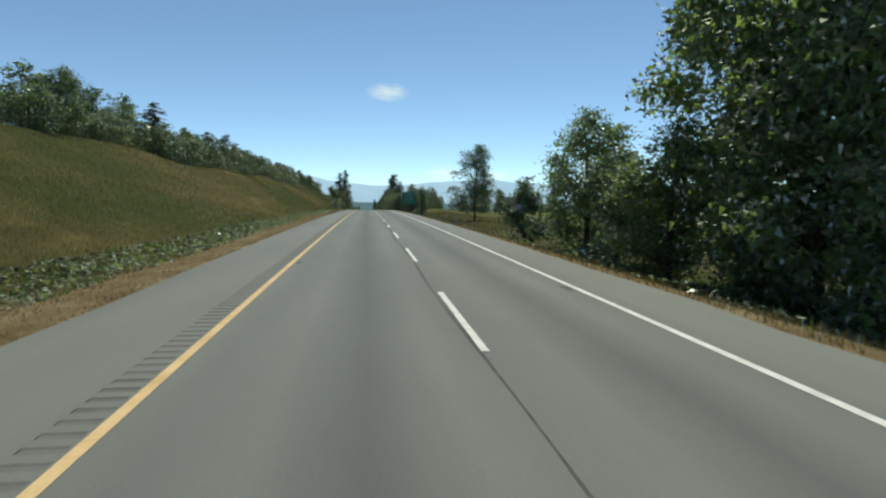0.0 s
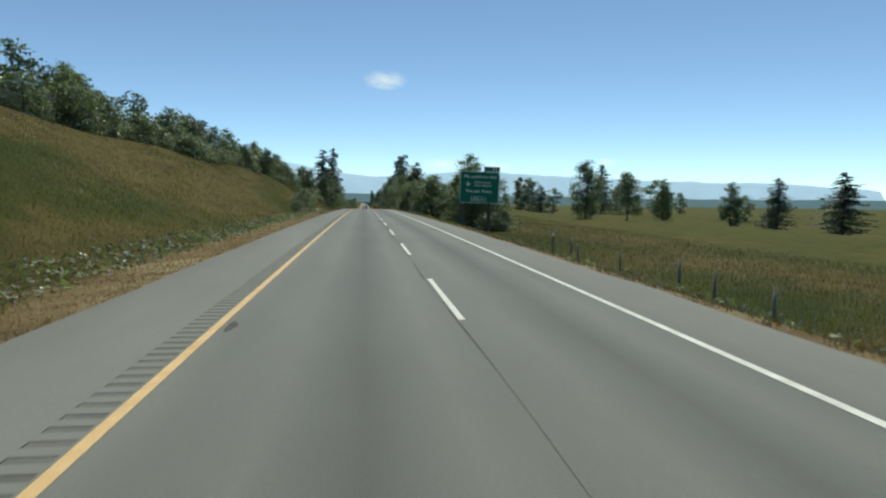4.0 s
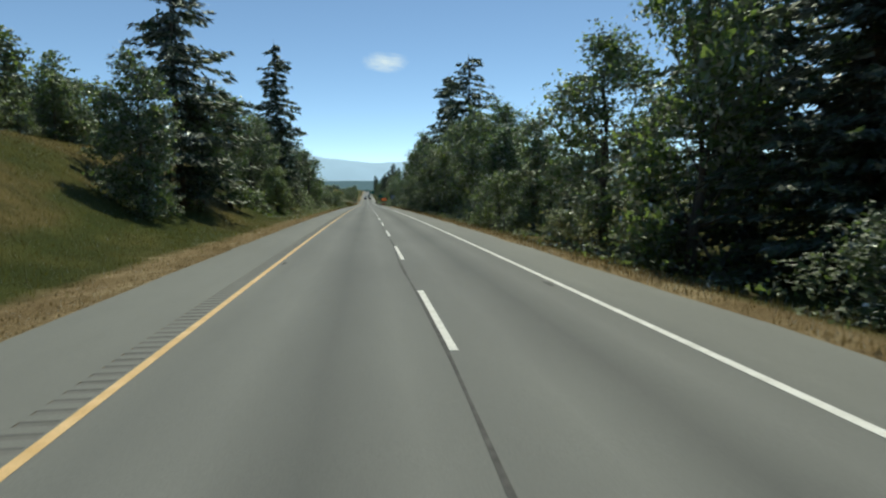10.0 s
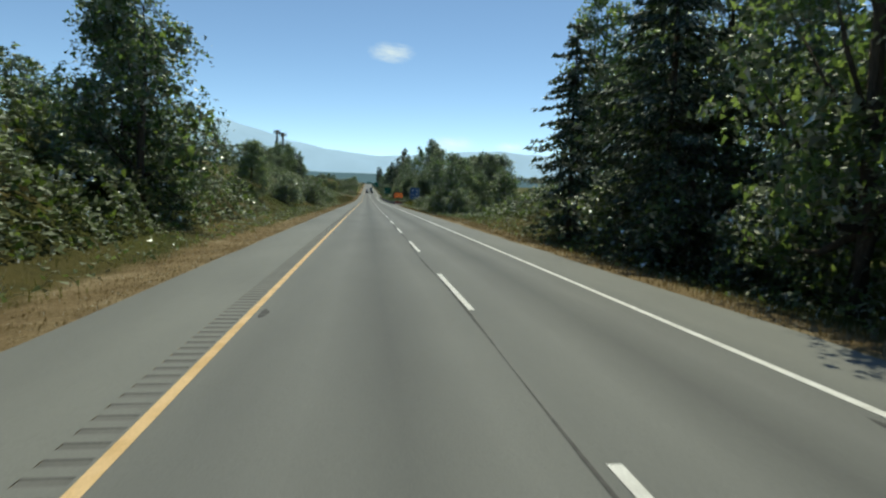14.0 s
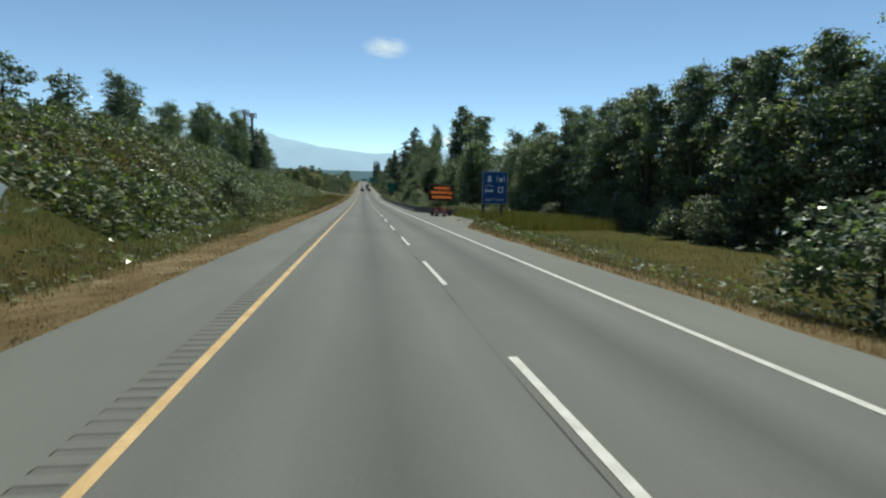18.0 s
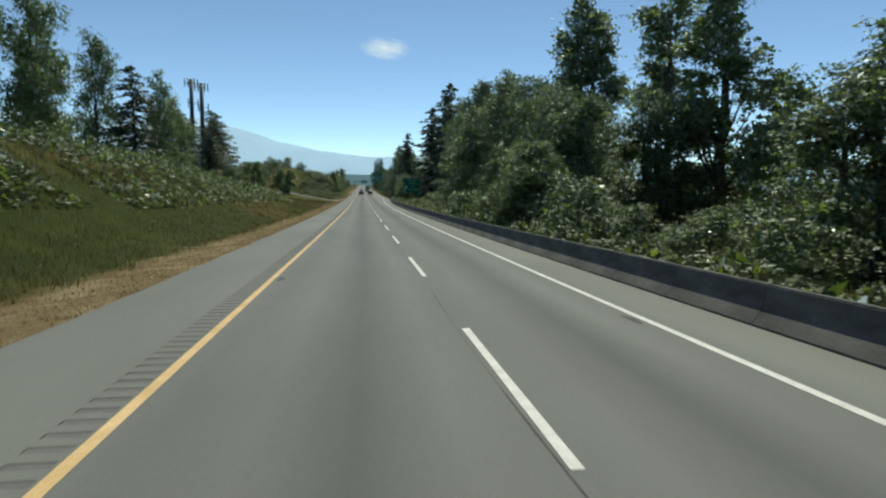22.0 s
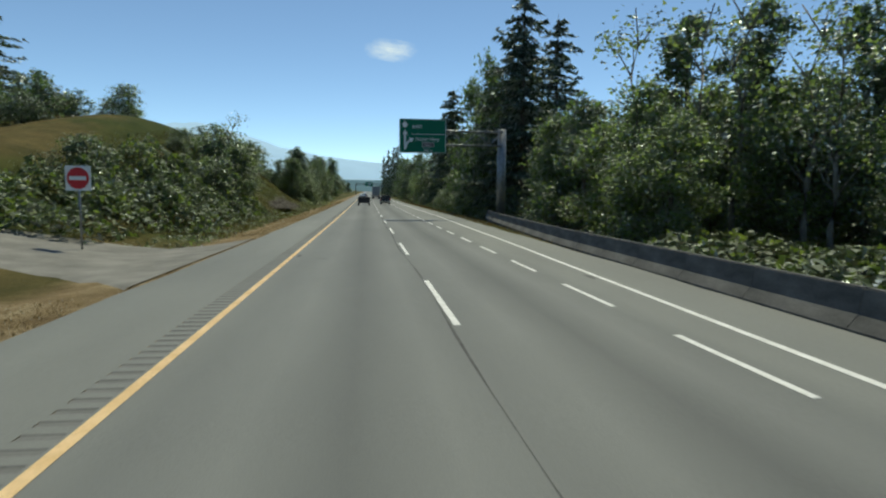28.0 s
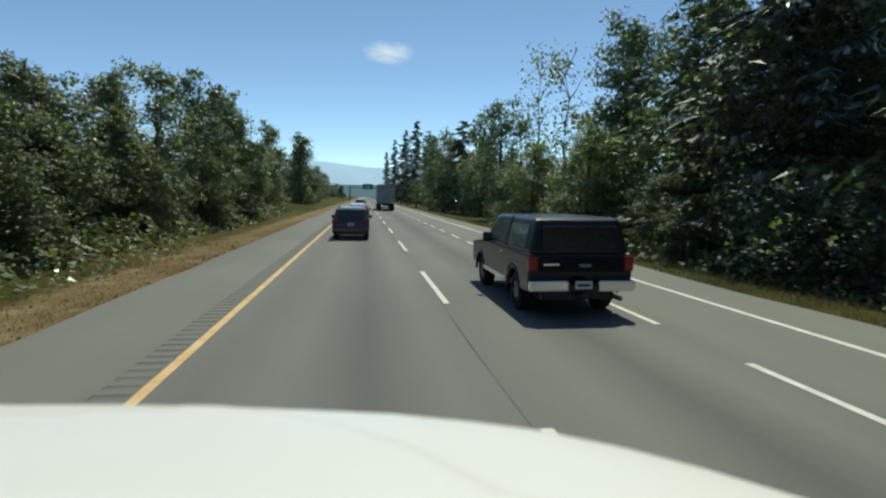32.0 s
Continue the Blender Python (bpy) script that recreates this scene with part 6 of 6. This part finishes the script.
def cloud(x, y, z, w, h, seed, turn=0.0):
    """A thin wisp of cloud, far off: a bent sheet that thins out to nothing at its edges. Its sunlit white is a glow.
    """
    m, nt, bsdf = nodes_of("glowing_cloud")
    nt.nodes.remove(bsdf)
    tc = nt.nodes.new("ShaderNodeTexCoord")
    nz = noise_node(nt, 3.4, 7.0, 0.66, "Generated", (1.0, 1.0, 2.2))
    grad = nt.nodes.new("ShaderNodeTexGradient")
    grad.gradient_type = "SPHERICAL"
    mp = nt.nodes.new("ShaderNodeMapping")
    mp.inputs["Location"].default_value, mp.inputs["Scale"].default_value = (-1.0, 0.0, -1.0), (2.0, 0.0, 2.0)
    nt.links.new(tc.outputs["Generated"], mp.inputs["Vector"])
    nt.links.new(mp.outputs["Vector"], grad.inputs["Vector"])
    mul = nt.nodes.new("ShaderNodeMath")
    mul.operation = "MULTIPLY"
    nt.links.new(grad.outputs["Fac"], mul.inputs[0])
    nt.links.new(nz.outputs["Fac"], mul.inputs[1])
    r = ramp(nt, mul.outputs[0], [(0.10, (0, 0, 0)), (0.60, (0.8, 0.8, 0.8))])
    tr, em, mx = nt.nodes.new("ShaderNodeBsdfTransparent"), nt.nodes.new("ShaderNodeEmission"), nt.nodes.new("ShaderNodeMixShader")
    em.inputs["Color"].default_value, em.inputs["Strength"].default_value = (0.86, 0.93, 1.0, 1), 0.95
    nt.links.new(r.outputs["Color"], mx.inputs[0])
    nt.links.new(tr.outputs[0], mx.inputs[1])
    nt.links.new(em.outputs[0], mx.inputs[2])
    nt.links.new(mx.outputs[0], nt.nodes["Material Output"].inputs["Surface"])
    n = 10
    XX, ZZ = np.meshgrid(np.linspace(-w / 2, w / 2, n), np.linspace(-h / 2, h / 2, n))
    ob = grid_object("backdrop_cloud", XX, 30 * np.cos(XX / w * 2), ZZ + 0.08 * XX * math.tan(radians(turn)), m)
    ob.location = (x, y, z)
    ob.visible_shadow = False
    return tagged(ob, "small white wisp of cloud in a blue sky", "cloud", kind="structure")


cloud(165, 4700, 905, 440, 150, 1, -60)
cloud(620, 4700, 280, 460, 160, 2)
cloud(1050, 4700, 270, 330, 110, 3)
cloud(1950, 4700, 330, 240, 110, 4)


# ---- undergrowth ----
def cover(name, spots, size, material, label, category, up=0.5, long=1.6, seed=5):
    """Leaf sprays strewn at the given spots (x, y, height over ground)."""
    rng = np.random.default_rng(seed)
    pos = np.stack([spots[:, 0], spots[:, 1], land_z(spots[:, 0], spots[:, 1]) + spots[:, 2]], 1)
    ob = new(name, leaves_mesh(name, pos, size * rng.uniform(0.6, 1.4, len(pos)), material, rng, up, long))
    return tagged(ob, label, category, kind="stuff")


def thicket(rng, x0, x1, y0, y1, count, tall):
    """Leaf spots over a mounded thicket: lumps of differing height, most leaves near the outside."""
    x, y = rng.uniform(x0, x1, count), rng.uniform(y0, y1, count)
    lump = 0.55 + 0.25 * np.sin(x * 1.1 + 0.7 * np.sin(y * 0.6)) + 0.22 * np.sin(y * 0.9 + x * 0.5) + 0.18 * np.sin(y * 2.3 + x * 1.9)
    edge = np.minimum(1.0, np.minimum(np.minimum(x - x0, x1 - x) / 1.6, np.minimum(y - y0, y1 - y) / 4.0))
    top = tall * np.clip(lump, 0.1, 1.3) * np.clip(edge, 0.0, 1) ** 0.5
    return np.stack([x, y, top * rng.uniform(0.35, 1.0, count) ** 0.4], 1)


rng = np.random.default_rng(17)
THICKETS = [(-20, -7.6, 374, 432, 26000, 2.8), (-19, -9, 468, 486, 4500, 1.8), (-23, -7.6, 500, 578, 34000, 1.5), (-21, -11, 576, 612, 8000, 1.5), (-22, -11, 618, 700, 18000, 1.7), (-17, -8.5, 768, 800, 9000, 2.4),
            (14, 25, 402, 436, 8000, 1.6), (11.2, 14.2, 575, 740, 14000, 1.2), (15.0, 25, 553, 578, 8000, 1.5), (12.4, 22, 732, 770, 15000, 1.3), (15.6, 22, 768, 800, 5000, 1.4), (14.2, 18, 800, 905, 9000, 1.8), (-9.5, -6.8, 846, 930, 7000, 1.4), (-14, -7.0, 330, 352, 6500, 1.4), (-15, -7, 778, 806, 9000, 2.2)]
spots = np.concatenate([thicket(rng, *t) for t in THICKETS])
cover("bramble_thicket", spots, 0.24, BRAMBLE, "sprawling green bramble thicket with pale glossy leaves", "brambles", 0.7, 1.4)

WEEDS = [(-7.4, -4.6, -10, 60, 8000, 0.42), (-7.4, -4.8, 60, 200, 6000, 0.42), (10.6, 14, 10, 230, 3500, 0.5), (-8, -5.0, 205, 240, 900, 0.7), (10.8, 13.6, 235, 530, 6000, 0.7), (-8.2, -5, 330, 560, 5000, 0.6), (-8, -5, 770, 880, 3200, 0.5)]
spots = np.concatenate([thicket(rng, *t) for t in WEEDS])
cover("roadside_weeds", spots, 0.12, PALELEAF, "low leafy green weeds on the verge", "weeds", 0.6, 1.6)


def blades(name, x, y, tall, material, label, rng):
    """Grass in tufts: each spot carries narrow upright blades."""
    keep = ~((y > 756) & (y < 776) & (x < -2.8))
    x, y, tall = x[keep], y[keep], tall[keep]
    n = len(x)
    z = land_z(x, y)
    a = rng.uniform(0, 6.283, n)
    lean = rng.uniform(0.05, 0.45, n) * tall
    w = rng.uniform(0.008, 0.018, n) * (0.8 + tall)
    tip = np.stack([x + lean * np.cos(a), y + lean * np.sin(a), z + tall], 1)
    l = np.stack([x - w * np.sin(a * 1.7), y - w * np.cos(a * 1.7), z - 0.02], 1)
    r = np.stack([x + w * np.sin(a * 1.7), y + w * np.cos(a * 1.7), z - 0.02], 1)
    me = bpy.data.meshes.new(name)
    me.vertices.add(3 * n)
    me.vertices.foreach_set("co", np.stack([l, r, tip], 1).astype(np.float32).ravel())
    me.loops.add(3 * n)
    me.loops.foreach_set("vertex_index", np.arange(3 * n, dtype=np.int32))
    me.polygons.add(n)
    me.polygons.foreach_set("loop_start", np.arange(0, 3 * n, 3, dtype=np.int32))
    me.update(calc_edges=True)
    me.materials.append(material)
    return tagged(new(name, me), label, "grass", kind="stuff")


def tufts(rng, x0, x1, y0, y1, count, per, spread=0.16):
    cx, cy = rng.uniform(x0, x1, count), rng.uniform(y0, y1, count)
    return (np.repeat(cx, per) + rng.normal(size=count * per) * spread, np.repeat(cy, per) + rng.normal(size=count * per) * spread)


x, y = tufts(rng, 0.0, 1.0, -8, 900, 13000, 7)
x = -2.75 - 2.3 * np.abs(x) ** 1.3
blades("dry_verge_grass", x, y, rng.uniform(0.03, 0.09, len(x)), STRAW, "short straw-coloured dry grass along the asphalt", rng)
x, y = tufts(rng, 0.0, 1.0, -8, 900, 13000, 7)
x = kerb_right(y) + 0.15 + 2.4 * np.abs(x) ** 1.2
blades("dry_verge_grass", x, y, rng.uniform(0.05, 0.22, len(x)), STRAW, "straw-coloured dry grass beside the right shoulder", rng)
x, y = tufts(rng, -22, -6, -8, 345, 36000, 5, 0.7)
blades("tall_bank_grass", x, y, rng.uniform(0.05, 0.18, len(x)), BANKGRASS, "tawny grass over the bank", rng)
x, y = tufts(rng, -20, -4.8, -8, 880, 15000, 6, 0.5)
lush = (y < 555) | (y > 770)
x, y = x[lush], y[lush]
blades("green_bank_grass", x, y, rng.uniform(0.10, 0.32, len(x)), GRASS, "green grass in patches on the bank", rng)
x, y = tufts(rng, 0.0, 1.0, -8, 900, 20000, 5, 0.5)
x = kerb_right(y) + 1.6 + 9 * np.abs(x)
blades("green_verge_grass", x, y, rng.uniform(0.10, 0.34, len(x)), GRASS, "green grass and seed heads behind the right verge", rng)
x, y = tufts(rng, -17, -5, 432, 750, 12000, 6, 0.3)
blades("tall_bank_grass", x, y, rng.uniform(0.10, 0.32, len(x)), BANKGRASS, "tawny grass on the lower bank", rng)
x, y = tufts(rng, -19, -5, 775, 862, 5000, 7, 0.3)
blades("tall_bank_grass", x, y, rng.uniform(0.12, 0.40, len(x)), BANKGRASS, "tawny grass over the steep bank", rng)
x, y = tufts(rng, 13, 34, 40, 240, 14000, 5, 0.6)
blades("tawny_field_grass", x, y, rng.uniform(0.08, 0.30, len(x)), BANKGRASS, "tall tawny field grass", rng)


# ---- the heap of cut branches on the left bank ----
def brush_heap(x0, y0):
    s = at_ground("brush_heap", x0, y0)
    rnd = random.Random(3)
    bm = bmesh.new()
    for k in range(620):
        a, d = rnd.uniform(0, 6.28), rnd.uniform(0, 1) ** 0.6 * 3.2
        h = max(0.05, 2.0 * (1 - d / 3.4) * rnd.uniform(0.3, 1.1))
        p = Vector((d * math.cos(a) * 0.8, d * math.sin(a) * 2.0, h))
        q = Vector((rnd.uniform(-1, 1), rnd.uniform(-1, 1), rnd.uniform(-0.35, 0.35))) * rnd.uniform(0.3, 1.3)
        tube(bm, [tuple(p - q), tuple(p + Vector((0, 0, 0.06))), tuple(p + q)], [rnd.uniform(0.015, 0.05), 0.025, 0.008], 4)
    part("branch_tangle", bm, DEADWOOD, s, "grey dead branches")
    bm = bmesh.new()
    bmesh.ops.create_uvsphere(bm, u_segments=18, v_segments=10, radius=1.0)
    for v in bm.verts:
        v.co = Vector((v.co.x * 2.0, v.co.y * 4.6, max(-0.1, v.co.z * 0.75))) * (1 + 0.12 * noise.noise(v.co * 3))
    part("soil", bm, surface("dark_soil", (0.06, 0.045, 0.03), (0.12, 0.09, 0.065), 2.0, 0.95, bump=0.8, fine=12), s, "dark soil mound", True)
    return tagged(s, "heap of grey cut branches and soil", "brush heap")


# tall soft grass round the end of the concrete barrier
x, y = tufts(rng, 13.2, 25, 524, 562, 4200, 9, 0.4)
blades("tall_grass", x, y, rng.uniform(0.45, 1.25, len(x)), GRASS, "tall soft green grass beside the shoulder", rng)

brush_heap(-7.9, 817.5).scale = (0.75, 0.85, 0.7)
